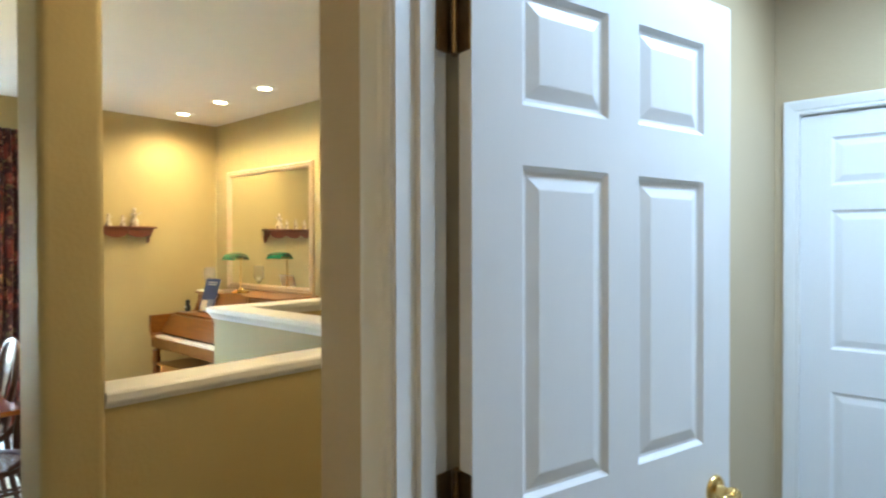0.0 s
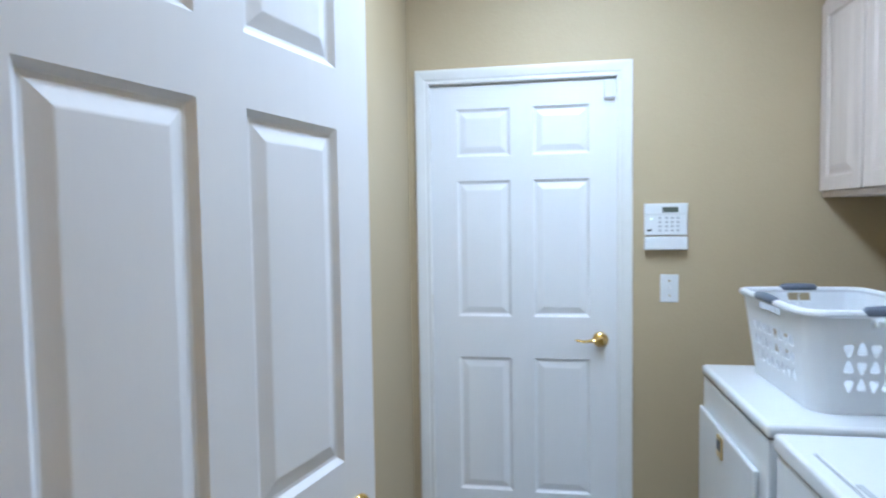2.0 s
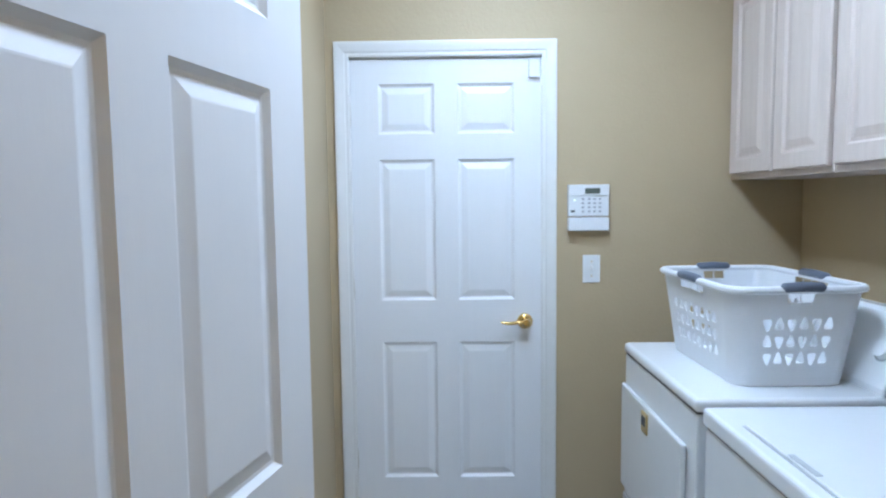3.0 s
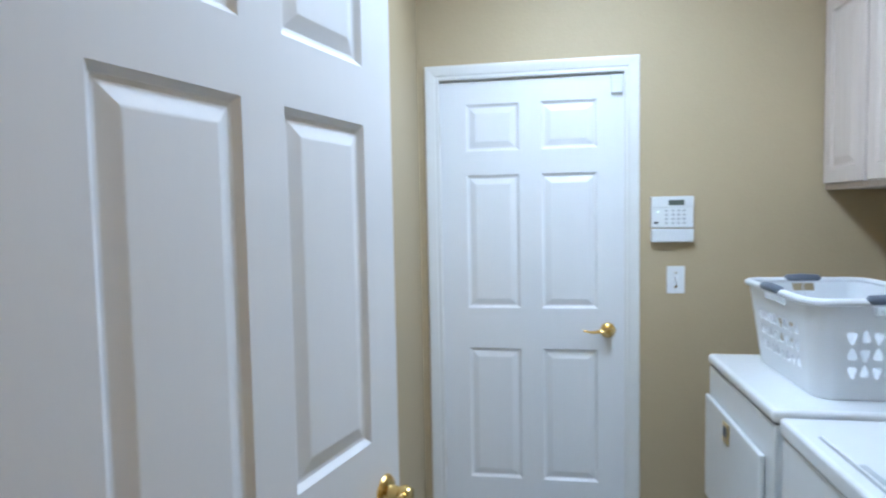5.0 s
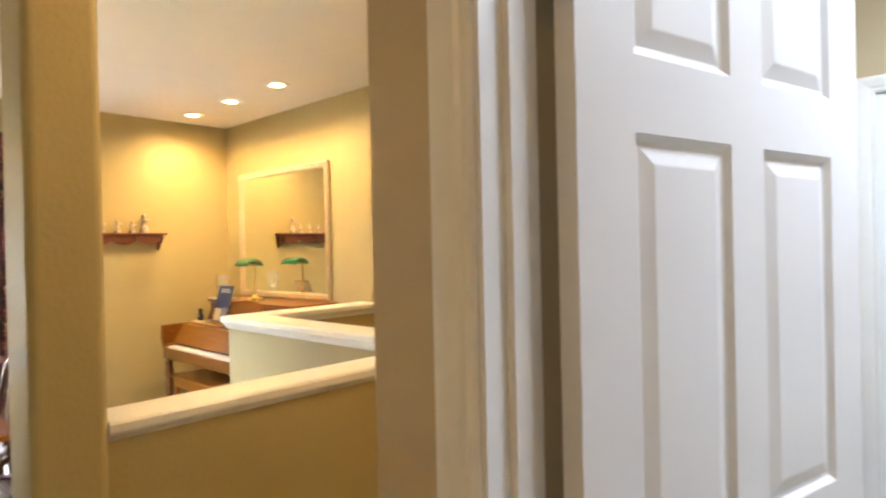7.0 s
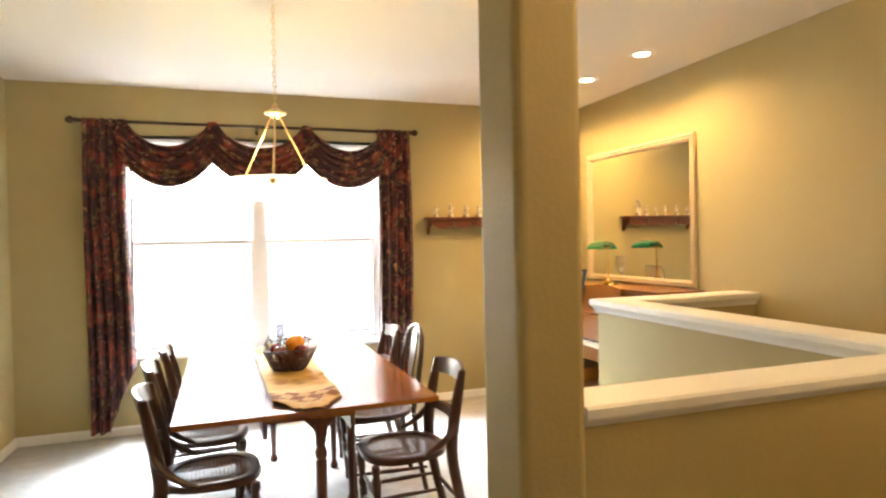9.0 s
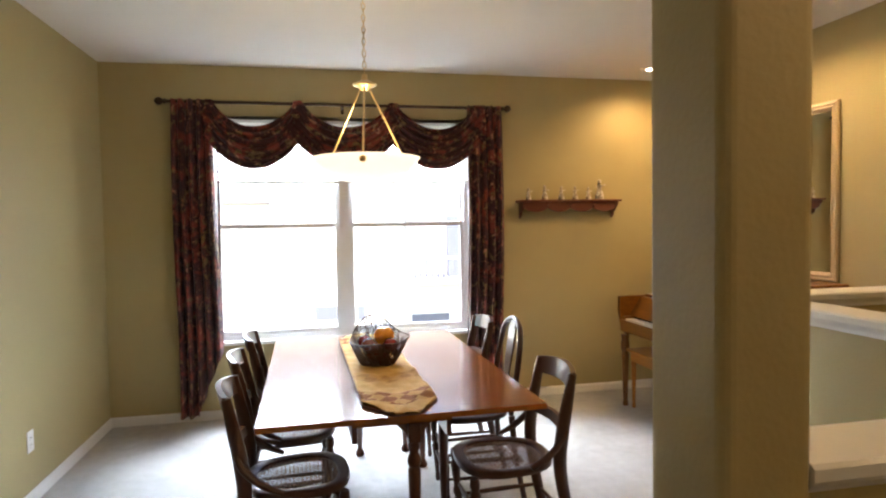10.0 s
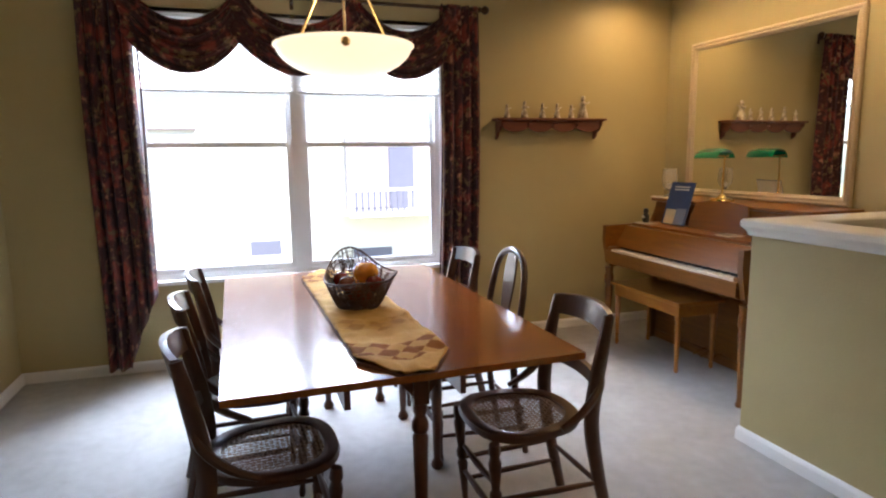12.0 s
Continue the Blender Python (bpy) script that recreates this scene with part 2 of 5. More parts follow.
def baseboard(path, label="white painted baseboard"):
    prof = [(0.0, 0.002), (0.014, 0.002), (0.013, 0.052), (0.010, 0.060), (0.005, 0.068), (0.0, 0.070)]
    structure("baseboard", sweep(prof, path), TRIM, label)


baseboard([(-1.1, SY), (EX, SY)])
baseboard([(WX, MY), (WX, SY), (-1.1, SY)])
baseboard([(-3.80, MY), (WX, MY)])
baseboard([(-1.91, 2.015), (-3.80, 2.015), (-3.80, MY)])

# ---- doors ----
def door_face(bm, w, h, y, out):
    """One moulded six-panel face at local depth y; out is -1 or 1, the way it faces."""
    xs = [0.0, 0.145 * w, 0.440 * w, 0.560 * w, 0.860 * w, w]
    zs = [0.0, 0.244, 0.838, 1.018, 1.609, 1.713, 1.918, h]
    start = [[bm.verts.new((x, y, z)) for z in zs] for x in xs]
    for i in range(5):
        for j in range(7):
            q = (start[i][j], start[i + 1][j], start[i + 1][j + 1], start[i][j + 1])
            if i in (1, 3) and j in (1, 3, 5):
                ring = list(q)
                for inset, depth in ((0.010, 0.009), (0.016, 0.010), (0.040, 0.0025), (0.043, 0.002)):
                    x0, x1, z0, z1 = xs[i] + inset, xs[i + 1] - inset, zs[j] + inset, zs[j + 1] - inset
                    d = y - out * depth
                    nxt = [bm.verts.new(p) for p in ((x0, d, z0), (x1, d, z0), (x1, d, z1), (x0, d, z1))]
                    for k in range(4):
                        bm.faces.new((ring[k], ring[(k + 1) % 4], nxt[(k + 1) % 4], nxt[k]))
                    ring = nxt
                bm.faces.new(ring)
            else:
                bm.faces.new(q)
    return [start[0][0], start[5][0], start[5][7], start[0][7]], start


def door_leaf(name, parent, at, w, h, thick=0.035):
    bm = bmesh.new()
    _, a = door_face(bm, w, h, 0.0, -1)
    _, c = door_face(bm, w, h, thick, 1)
    for i in range(5):
        bm.faces.new((a[i][0], a[i + 1][0], c[i + 1][0], c[i][0]))
        bm.faces.new((a[i][7], a[i + 1][7], c[i + 1][7], c[i][7]))
    for j in range(7):
        bm.faces.new((a[0][j], a[0][j + 1], c[0][j + 1], c[0][j]))
        bm.faces.new((a[5][j], a[5][j + 1], c[5][j + 1], c[5][j]))
    return part(name, bm, DOORW, parent, "white moulded six-panel slab", at=at)


def lever(parent, x, z, way, y=0.0, out=-1, name="door_handle"):
    b = lathe([(0.0, 0.0), (0.033, 0.0), (0.033, 0.004), (0.028, 0.010), (0.016, 0.013), (0.013, 0.030), (0.016, 0.036), (0.019, 0.046), (0.015, 0.056), (0.0, 0.058)], 20,
              m=Matrix.Translation((x, y, z)) @ pose(0, 0, 0, 90 if out < 0 else -90))
    pts = spline([(x, y + out * 0.047, z), (x + way * 0.03, y + out * 0.050, z + 0.004), (x + way * 0.07, y + out * 0.046, z - 0.002), (x + way * 0.105, y + out * 0.040, z + 0.003)], 4)
    tube(pts, [0.011 - 0.0005 * i for i in range(len(pts))], 10, b, flat=0.7)
    return part(name, b, BRASS, parent, "polished brass lever on a round rosette", smooth=True)


def hinge(parent, at, swing, mat=AGED):
    """A butt hinge on a door's edge, its pin at the back corner; the other leaf lies on the jamb, turned back by the swing."""
    b = box(-0.003, 0.0, 0.001, 0.034, -0.045, 0.045, 0.0008)
    pin = Matrix.Translation((-0.008, 0.036, 0))
    for i in range(5):
        lathe([(0.0068, -0.045 + i * 0.018), (0.0068, -0.045 + i * 0.018 + 0.0172)], 12, b, m=pin)
    for z in (-0.050, 0.045):
        lathe([(0.0045, z), (0.0065, z + 0.002), (0.004, z + 0.005)], 12, b, m=pin)
    merge(b, box(-0.0105, -0.0075, -0.036, -0.002, -0.045, 0.045, 0.0008), pin @ pose(0, 0, 0, 0, 0, -swing))
    for k in (-0.030, 0.0, 0.030):
        lathe([(0.0, -0.001), (0.0035, -0.001), (0.0, 0.0012)], 8, b, m=Matrix.Translation((-0.0035, 0.014 if k else 0.024, k)) @ pose(0, 0, 0, 0, -90, 0))
    return part("hinge", b, mat, parent, "dull brass butt hinge", at=at)


near_door = thing("door_laundry", pose(-0.649, 0.833, 0.012, 0, 0, 76.5), "white six-panel interior door standing open into the laundry", "door")
near_door["kind"] = "structure"
door_leaf("door_panel", near_door, pose(0, 0, 0), 0.762, 2.02)
lever(near_door, 0.762 - 0.062, 0.905, -1)
lever(near_door, 0.762 - 0.062, 0.905, -1, 0.035, 1)
lk = part("latch_plate", box(0.760, 0.7635, 0.006, 0.029, 0.87, 0.94, 0.001), BRASS, near_door, "brass latch plate")
for z in (1.836, 1.045, 0.27):
    hinge(near_door, pose(0, 0, z), 76.5)

PALEB = material("pale_worn_brass", (0.52, 0.46, 0.33), 0.4, 0.3, second=(0.46, 0.40, 0.28), scale=30)
far_door = thing("door_garage", pose(-0.628, 3.072, 0.012), "white six-panel door, closed, with brass lever", "door")
far_door["kind"] = "structure"
door_leaf("door_panel", far_door, pose(0, 0, 0), 0.788, 2.018, 0.04)
lever(far_door, 0.788 - 0.068, 0.925, -1)
for z in (1.79, 1.07, 0.33):
    part("hinge", lathe([(0.006, -0.045), (0.007, -0.043), (0.007, 0.043), (0.006, 0.045)], 10, m=Matrix.Translation((-0.005, -0.008, z))), PALEB, far_door, "pale brass hinge knuckle")
    part("hinge_leaf", box(-0.018, -0.0045, -0.013, -0.011, z - 0.045, z + 0.045, 0.0005), PALEB, far_door)
part("alarm_magnet", box(0.735, 0.780, -0.020, -0.001, 1.935, 2.010, 0.003), APPL, far_door, "white alarm contact")


def casing(name, x0, x1, top, y, out, w=0.062):
    """Moulded casing round an opening, mitred at the head; out is the way it faces along y."""
    prof = [(0.0, 0.0), (0.0, 0.008), (0.006, 0.011), (0.016, 0.010), (0.022, 0.014), (0.040, 0.017), (0.050, 0.018), (w - 0.002, 0.017), (w, 0.013), (w, 0.0)]
    bm = bmesh.new()
    rings = []
    for px, pz, sx, sz in ((x0, 0.0, -1, 0), (x0, top, -1, 1), (x1, top, 1, 1), (x1, 0.0, 1, 0)):
        rings.append([bm.verts.new((px + sx * u, y + out * v, pz + sz * u)) for u, v in prof])
    k = len(prof)
    for a, c in zip(rings, rings[1:]):
        for j in range(k):
            bm.faces.new((a[j], a[(j + 1) % k], c[(j + 1) % k], c[j]))
    bm.faces.new(rings[0][::-1])
    bm.faces.new(rings[-1])
    return structure(name, bm, TRIM, "white painted moulded door casing")


def jamb(name, x0, x1, top, y0, y1, stop):
    b = box(x0 - 0.018, x0, y0, y1, 0.0, top + 0.018)
    box(x1, x1 + 0.018, y0, y1, 0.0, top + 0.018, bm=b)
    box(x0, x1, y0, y1, top, top + 0.018, bm=b)
    s0, s1 = stop
    box(x0, x0 + 0.011, s0, s1, 0.0, top, bm=b)
    box(x1 - 0.011, x1, s0, s1, 0.0, top, bm=b)
    box(x0 + 0.011, x1 - 0.011, s0, s1, top - 0.011, top, bm=b)
    return structure(name, b, TRIM, "white painted door frame")


jamb("door_frame_laundry", DX0, DX1, 2.035, DY0 - 0.001, DY1 + 0.001, (0.758, 0.792))
casing("trim_laundry_hall", DX0 - 0.006, DX1 + 0.006, 2.041, DY0, -1)
jamb("door_frame_garage", -0.632, 0.164, 2.034, LY - 0.001, LY + 0.149, (LY + 0.055, LY + 0.09))
casing("trim_garage", -0.627, 0.159, 2.036, LY, -1)
# added black sheet: closes the frame from behind and plays the dark beyond
structure("door_backing", box(-0.645, 0.175, LY + 0.149, LY + 0.16, 0, 2.06), DARK, "black sheet standing in for darkness behind the closed door")

# ---- window, curtains ----
GLASS = bpy.data.materials.new("window_glass")
GLASS.use_nodes = True
_p = GLASS.node_tree.nodes["Principled BSDF"]
_p.inputs["Base Color"].default_value = (0.98, 1, 1, 1)
_p.inputs["Roughness"].default_value, _p.inputs["Transmission Weight"].default_value, _p.inputs["IOR"].default_value = 0.0, 1.0, 1.02
SHADE = material("translucent_shade_cloth", (0.85, 0.85, 0.83), 0.9, second=(0.82, 0.82, 0.80), scale=8)
_n, _l = SHADE.node_tree.nodes, SHADE.node_tree.links
_tr = _n.new("ShaderNodeBsdfTranslucent")
_mx = _n.new("ShaderNodeMixShader")
_mx.inputs[0].default_value = 0.7
_tr.inputs[0].default_value = (0.92, 0.92, 0.90, 1)
_l.new(_n["Principled BSDF"].outputs[0], _mx.inputs[1])
_l.new(_tr.outputs[0], _mx.inputs[2])
_l.new(_mx.outputs[0], _n["Material Output"].inputs[0])

window = tagged(new("window_1"), "wide white vinyl double-hung window pair, mulled together", "window", kind="structure")
WM = 0.1535
fr = box(WX - 0.11, WX - 0.03, WY0, WY0 + 0.045, WZ0, WZ1)
box(WX - 0.11, WX - 0.03, WY1 - 0.045, WY1, WZ0, WZ1, bm=fr)
box(WX - 0.11, WX - 0.03, WY0 + 0.045, WY1 - 0.045, WZ1 - 0.045, WZ1, bm=fr)
box(WX - 0.11, WX - 0.03, WY0 + 0.045, WY1 - 0.045, WZ0, WZ0 + 0.035, bm=fr)
box(WX - 0.11, WX - 0.025, WM - 0.038, WM + 0.038, WZ0 + 0.035, WZ1 - 0.045, bm=fr)
part("window_frame", fr, VINYL, window, "white vinyl frame")
for lo, hi in ((WY0 + 0.045, WM - 0.038), (WM + 0.038, WY1 - 0.045)):
    for z0, z1, xo, nm in ((WZ0 + 0.035, 1.475, -0.055, "lower_sash"), (1.445, WZ1 - 0.045, -0.085, "upper_sash")):
        s = box(WX + xo - 0.012, WX + xo + 0.012, lo, lo + 0.032, z0, z1)
        box(WX + xo - 0.012, WX + xo + 0.012, hi - 0.032, hi, z0, z1, bm=s)
        box(WX + xo - 0.012, WX + xo + 0.012, lo + 0.032, hi - 0.032, z1 - 0.030, z1, bm=s)
        box(WX + xo - 0.012, WX + xo + 0.012, lo + 0.032, hi - 0.032, z0, z0 + 0.035, bm=s)
        sash = part(nm, s, VINYL, window, "white vinyl sash")
        g = part("pane", box(WX + xo - 0.003, WX + xo + 0.003, lo + 0.030, hi - 0.030, z0 + 0.033, z1 - 0.028), GLASS, sash, "clear glass pane")
        g.visible_shadow = False
    part("sash_lock", box(WX - 0.043, WX - 0.030, (lo + hi) / 2 - 0.025, (lo + hi) / 2 + 0.025, 1.475, 1.487, 0.002), VINYL, window)
part("window_sill", box(WX - 0.03, WX + 0.035, WY0 - 0.03, WY1 + 0.03, WZ0 - 0.025, WZ0 + 0.002, 0.004), TRIM, window, "white painted sill")
rv = box(WX - 0.03, WX + 0.001, WY0, WY0 + 0.012, WZ0 + 0.002, WZ1)
box(WX - 0.03, WX + 0.001, WY1 - 0.012, WY1, WZ0 + 0.002, WZ1, bm=rv)
part("window_return", rv, TRIM, window, "white window return")
for lo, hi in ((WY0 + 0.014, WM - 0.012), (WM + 0.012, WY1 - 0.014)):
    shade = thing("pleated_blind", pose(WX - 0.012, (lo + hi) / 2, 1.79), "white pleated blind drawn partway down the window", "blind", "window blinds")
    hw = (hi - lo) / 2
    zz = [0.018 + i * 0.02 for i in range(24)]
    wave = [((0.006 if i % 2 else -0.006) + 0.0006, z) for i, z in enumerate(zz)]
    part("cloth", prism(wave + [(u - 0.0012, z) for u, z in reversed(wave)], -hw, hw, axis="y"), SHADE, shade)
    part("bottom_rail", box(-0.009, 0.009, -hw, hw, 0.0, 0.018, 0.003), VINYL, shade)
    part("head_rail", box(-0.012, 0.012, -hw, hw, 0.478, 0.508, 0.003), VINYL, shade)

# ---- lamps ----
def point_light(name, place, power, color, radius, kind="POINT", angle=120, blend=0.6):
    data = bpy.data.lights.new(name, kind)
    data.energy, data.color, data.shadow_soft_size = power, color, radius
    if kind == "SPOT":
        data.spot_size, data.spot_blend = radians(angle), blend
    ob = new(name, data)
    ob.location = place
    return ob


def glow(name, color, strength):
    m = bpy.data.materials.new(name)
    m.use_nodes = True
    p = m.node_tree.nodes["Principled BSDF"]
    p.inputs["Base Color"].default_value = (0.9, 0.88, 0.82, 1)
    p.inputs["Emission Color"].default_value = (*color, 1)
    p.inputs["Emission Strength"].default_value = strength
    return m


BULB = glow("lit_reflector_bulb", (1.0, 0.72, 0.40), 5)
for cx in (-4.10, -4.775, -5.446):
    can = thing("recessed_ceiling_light", pose(cx, 2.585, CEIL), "lit recessed ceiling downlight with white trim ring", "ceiling light", "recessed lights")
    part("trim_ring", lathe([(0.052, -0.001), (0.052, -0.008), (0.085, -0.008), (0.092, -0.004), (0.094, 0.0), (0.060, 0.0)], 28), TRIM, can, smooth=True)
    part("bulb", lathe([(0.0, -0.006), (0.03, -0.005), (0.052, -0.002), (0.052, -0.001), (0.0, -0.001)], 24), BULB, can, "glowing reflector bulb")
    point_light("downlight", (cx, 2.585, CEIL - 0.05), 9.5, (1.0, 0.62, 0.27), 0.045, "SPOT", 160, 0.8)
point_light("chandelier_light", (-3.88, 0.182, 1.875), 1.2, (1.0, 0.74, 0.40), 0.08)

# unseen dish and lamp, added to warm the half wall and the mirror wall
hl = thing("hall_fill_fixture", pose(-1.28, 1.62, CEIL), "unseen flush glass dish added above the passage for fill light", "ceiling light")
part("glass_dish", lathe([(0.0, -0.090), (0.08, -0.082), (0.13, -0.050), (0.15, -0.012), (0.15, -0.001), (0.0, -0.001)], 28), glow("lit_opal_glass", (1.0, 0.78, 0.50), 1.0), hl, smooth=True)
point_light("hall_fill_light", (-1.28, 1.62, CEIL - 0.20), 3.8, (1.0, 0.66, 0.32), 0.10)

# second added dish and lamp, out of view: warm fill on casing and hall walls
hl = thing("entry_fill_fixture", pose(0.35, -0.95, CEIL), "unseen flush glass dish added in the entry for fill light", "ceiling light")
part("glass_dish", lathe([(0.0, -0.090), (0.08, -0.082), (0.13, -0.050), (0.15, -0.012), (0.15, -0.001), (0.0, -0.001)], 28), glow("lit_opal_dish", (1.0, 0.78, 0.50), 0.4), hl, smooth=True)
point_light("entry_fill_light", (0.35, -0.95, CEIL - 0.20), 2.7, (1.0, 0.66, 0.34), 0.10)

# ---- curtains ----
def floral(name):
    m = material(name, (0.060, 0.013, 0.012), 0.85, second=(0.025, 0.008, 0.010), scale=5, bump=0.2, bump_scale=300, sheen=0.1)
    n, l = m.node_tree.nodes, m.node_tree.links
    p = n["Principled BSDF"]
    base = p.inputs["Base Color"].links[0].from_socket
    tc = n.new("ShaderNodeTexCoord")
    last = base
    for k, (scale, color, low, high, seed) in enumerate(((7, (0.19, 0.034, 0.022), 0.50, 0.60, 0), (15, (0.16, 0.105, 0.045), 0.57, 0.65, 7), (17, (0.36, 0.17, 0.10), 0.60, 0.68, 19))):
        v = n.new("ShaderNodeTexNoise")
        v.noise_dimensions = "4D"
        v.inputs["W"].default_value = seed
        v.inputs["Scale"].default_value, v.inputs["Detail"].default_value, v.inputs["Distortion"].default_value = scale, 2.5, 1.2
        r = n.new("ShaderNodeMapRange")
        r.inputs["From Min"].default_value, r.inputs["From Max"].default_value = low, high
        x = n.new("ShaderNodeMix")
        x.data_type = "RGBA"
        x.inputs[7].default_value = (*color, 1)
        l.new(tc.outputs["Object"], v.inputs["Vector"])
        l.new(v.outputs[0], r.inputs["Value"])
        l.new(r.outputs[0], x.inputs[0])
        l.new(last, x.inputs[6])
        last = x.outputs[2]
    l.new(last, p.inputs["Base Color"])
    return m


DRAPE = floral("burgundy_floral_cloth")
HEM = material("burgundy_hem", (0.13, 0.028, 0.022), 0.8, second=(0.08, 0.018, 0.016), scale=20)
IRON = material("dark_bronze_rod", (0.05, 0.035, 0.025), 0.35, 0.8, second=(0.08, 0.05, 0.03), scale=30)
RODX, RODZ = WX + 0.108, 2.373


def sheet(rows, closed_thickness=0.005):
    """A cloth from rows of points, given a thickness along its normal."""
    bm = bmesh.new()
    g = [[bm.verts.new(p) for p in row] for row in rows]
    for a, c in zip(g, g[1:]):
        for i in range(len(a) - 1):
            f = bm.faces.new((a[i], a[i + 1], c[i + 1], c[i]))
            f.smooth = True
    bm.normal_update()
    bmesh.ops.solidify(bm, geom=bm.faces[:], thickness=closed_thickness)
    return bm


def panel(y0, y1, bottom, folds, seed):
    """A hanging side panel; bottom(u) gives its hem's height."""
    rng = random.Random(seed)
    ph = [rng.uniform(0, 6.28) for _ in range(3)]
    nu, nv = 56, 40
    rows = []
    for j in range(nv + 1):
        v = j / nv
        row = []
        for i in range(nu + 1):
            u = i / nu
            z = RODZ + 0.015 + (bottom(u) - RODZ) * v
            amp = 0.020 + 0.022 * v
            d = amp * math.sin(2 * math.pi * folds * u + ph[0] + 0.9 * math.sin(2.2 * v + ph[1])) + 0.008 * math.sin(2 * math.pi * folds * 2.3 * u + ph[2] + 2 * v)
            y = y0 + (y1 - y0) * u + 0.012 * math.sin(5 * v + ph[1]) + 0.02 * v * (u - 0.5)
            row.append((RODX + 0.012 + d, y, z))
        rows.append(row)
    return sheet(rows)


def left_hem(u):
    return 0.05 + 0.46 * max(0.0, (u - 0.42) / 0.58) ** 0.8


curt = thing("window_drape", pose(0, 0, 0), "dark burgundy floral drape with a tapered tail hem", "curtain", "drapes")
part("cloth", panel(-1.060, -0.782, left_hem, 4.5, 3), DRAPE, curt)
part("side_hem", tube([(RODX + 0.012 + 0.01 * math.sin(2.2 * v + 1), -0.772 + 0.012 * math.sin(5 * v) + 0.01 * v, RODZ - 1.84 * v) for v in [i / 20 for i in range(21)]], 0.006, 6), DRAPE, curt)
curt = thing("window_drape", pose(0, 0, 0), "dark burgundy floral drape hanging to the floor", "curtain", "drapes")
part("cloth", panel(1.128, 1.410, lambda u: 0.03, 4.5, 8), DRAPE, curt)
part("side_hem", tube([(RODX + 0.012 + 0.01 * math.sin(2.2 * v + 1), 1.124 + 0.012 * math.sin(5 * v) - 0.01 * v, RODZ - 2.33 * v) for v in [i / 20 for i in range(21)]], 0.006, 6), DRAPE, curt)
part("bottom_hem", tube([(RODX + 0.012 + 0.035 * math.sin(2 * math.pi * 4.5 * i / 40), 1.13 + 0.28 * i / 40, 0.032) for i in range(41)], 0.008, 6), HEM, curt, "reddish rolled hem")


def swag(y0, y1, top_dip, low_mid, low_end, seed, forward):
    """A draped swag between two points of the rod, with pleats that sag between its ends."""
    rng = random.Random(seed)
    nu, nv = 60, 46
    rows = []
    for j in range(nv + 1):
        v = j / nv
        row = []
        for i in range(nu + 1):
            u = i / nu
            s = 4 * u * (1 - u)
            shape = s ** 0.9
            gather = max(0.0, (s - 0.30) / 0.70)
            top = RODZ + 0.012 - (RODZ - top_dip) * gather ** 0.8
            low = low_end - (low_end - low_mid) * s ** 0.95
            z = top + (low - top) * v
            pleat = 0.5 + 0.5 * math.cos(2 * math.pi * 5.2 * v + 0.6 * math.sin(6 * u + seed))
            x = RODX + 0.02 + forward + 0.045 * shape * (0.4 + 0.6 * math.sin(math.pi * min(1, v * 1.05))) + (0.010 + 0.026 * shape) * pleat
            x += 0.012 * math.sin(23 * u + 3 * seed) * (1 - shape) * (1 - 0.5 * v)
            y = y0 + (y1 - y0) * u + 0.01 * math.sin(9 * v + seed) * (1 - s)
            row.append((x, y, z))
        rows.append(row)
    return sheet(rows)


for k, (a, c, fwd) in enumerate(((-0.84, -0.150, 0.012), (-0.215, 0.563, 0.030), (0.500, 1.235, 0.016))):
    sw = thing("curtain_swag", pose(0, 0, 0), "burgundy floral swag draped over the rod", "curtain swag", "swags")
    part("cloth", swag(a, c, 2.175, 1.885, 2.125, k + 1, fwd), DRAPE, sw)
    edge = []
    for i in range(1, 40):
        u = i / 40
        s = 4 * u * (1 - u)
        edge.append((RODX + 0.02 + fwd + 0.045 * s ** 0.9 * 0.5 + (0.010 + 0.026 * s ** 0.9) * 0.6, a + (c - a) * u, 2.125 - 0.240 * s ** 0.95))
    part("hem", tube(edge, 0.006, 6), HEM, sw, "reddish rolled hem")
rod = thing("curtain_rod", pose(RODX, 0.155, RODZ), "dark bronze curtain rod with rounded finials", "curtain rod")
part("pole", tube([(0, -1.26, 0), (0, 1.26, 0)], 0.012, 14), IRON, rod, smooth=True)
for s_ in (-1, 1):
    part("finial", lathe([(0.010, 0), (0.020, 0.004), (0.020, 0.012), (0.012, 0.020), (0.024, 0.034), (0.030, 0.050), (0.024, 0.066), (0.010, 0.078), (0, 0.080)], 18,
                         m=Matrix.Translation((0, s_ * 1.255, 0)) @ pose(0, 0, 0, -90 * s_)), IRON, rod, smooth=True)
for y in (-1.20, 0.0, 1.20):
    b = tube([(0, y, -0.012), (-0.05, y, -0.014), (-0.105, y, -0.014)], 0.006, 8)
    box(-0.112, -0.104, y - 0.012, y + 0.012, -0.05, 0.035, 0.002, bm=b)
    part("bracket", b, IRON, rod)

# ---- chandelier ----
BOWLM = bpy.data.materials.new("lit_alabaster_glass")
BOWLM.use_nodes = True
_p = BOWLM.node_tree.nodes["Principled BSDF"]
_p.inputs["Base Color"].default_value = (0.85, 0.74, 0.52, 1)
_p.inputs["Roughness"].default_value = 0.35
_p.inputs["Emission Color"].default_value = (1.0, 0.80, 0.48, 1)
_p.inputs["Emission Strength"].default_value = 0.36
AMBER = material("pale_brass_metal", (0.78, 0.60, 0.30), 0.28, 1.0, second=(0.66, 0.48, 0.22), scale=18)
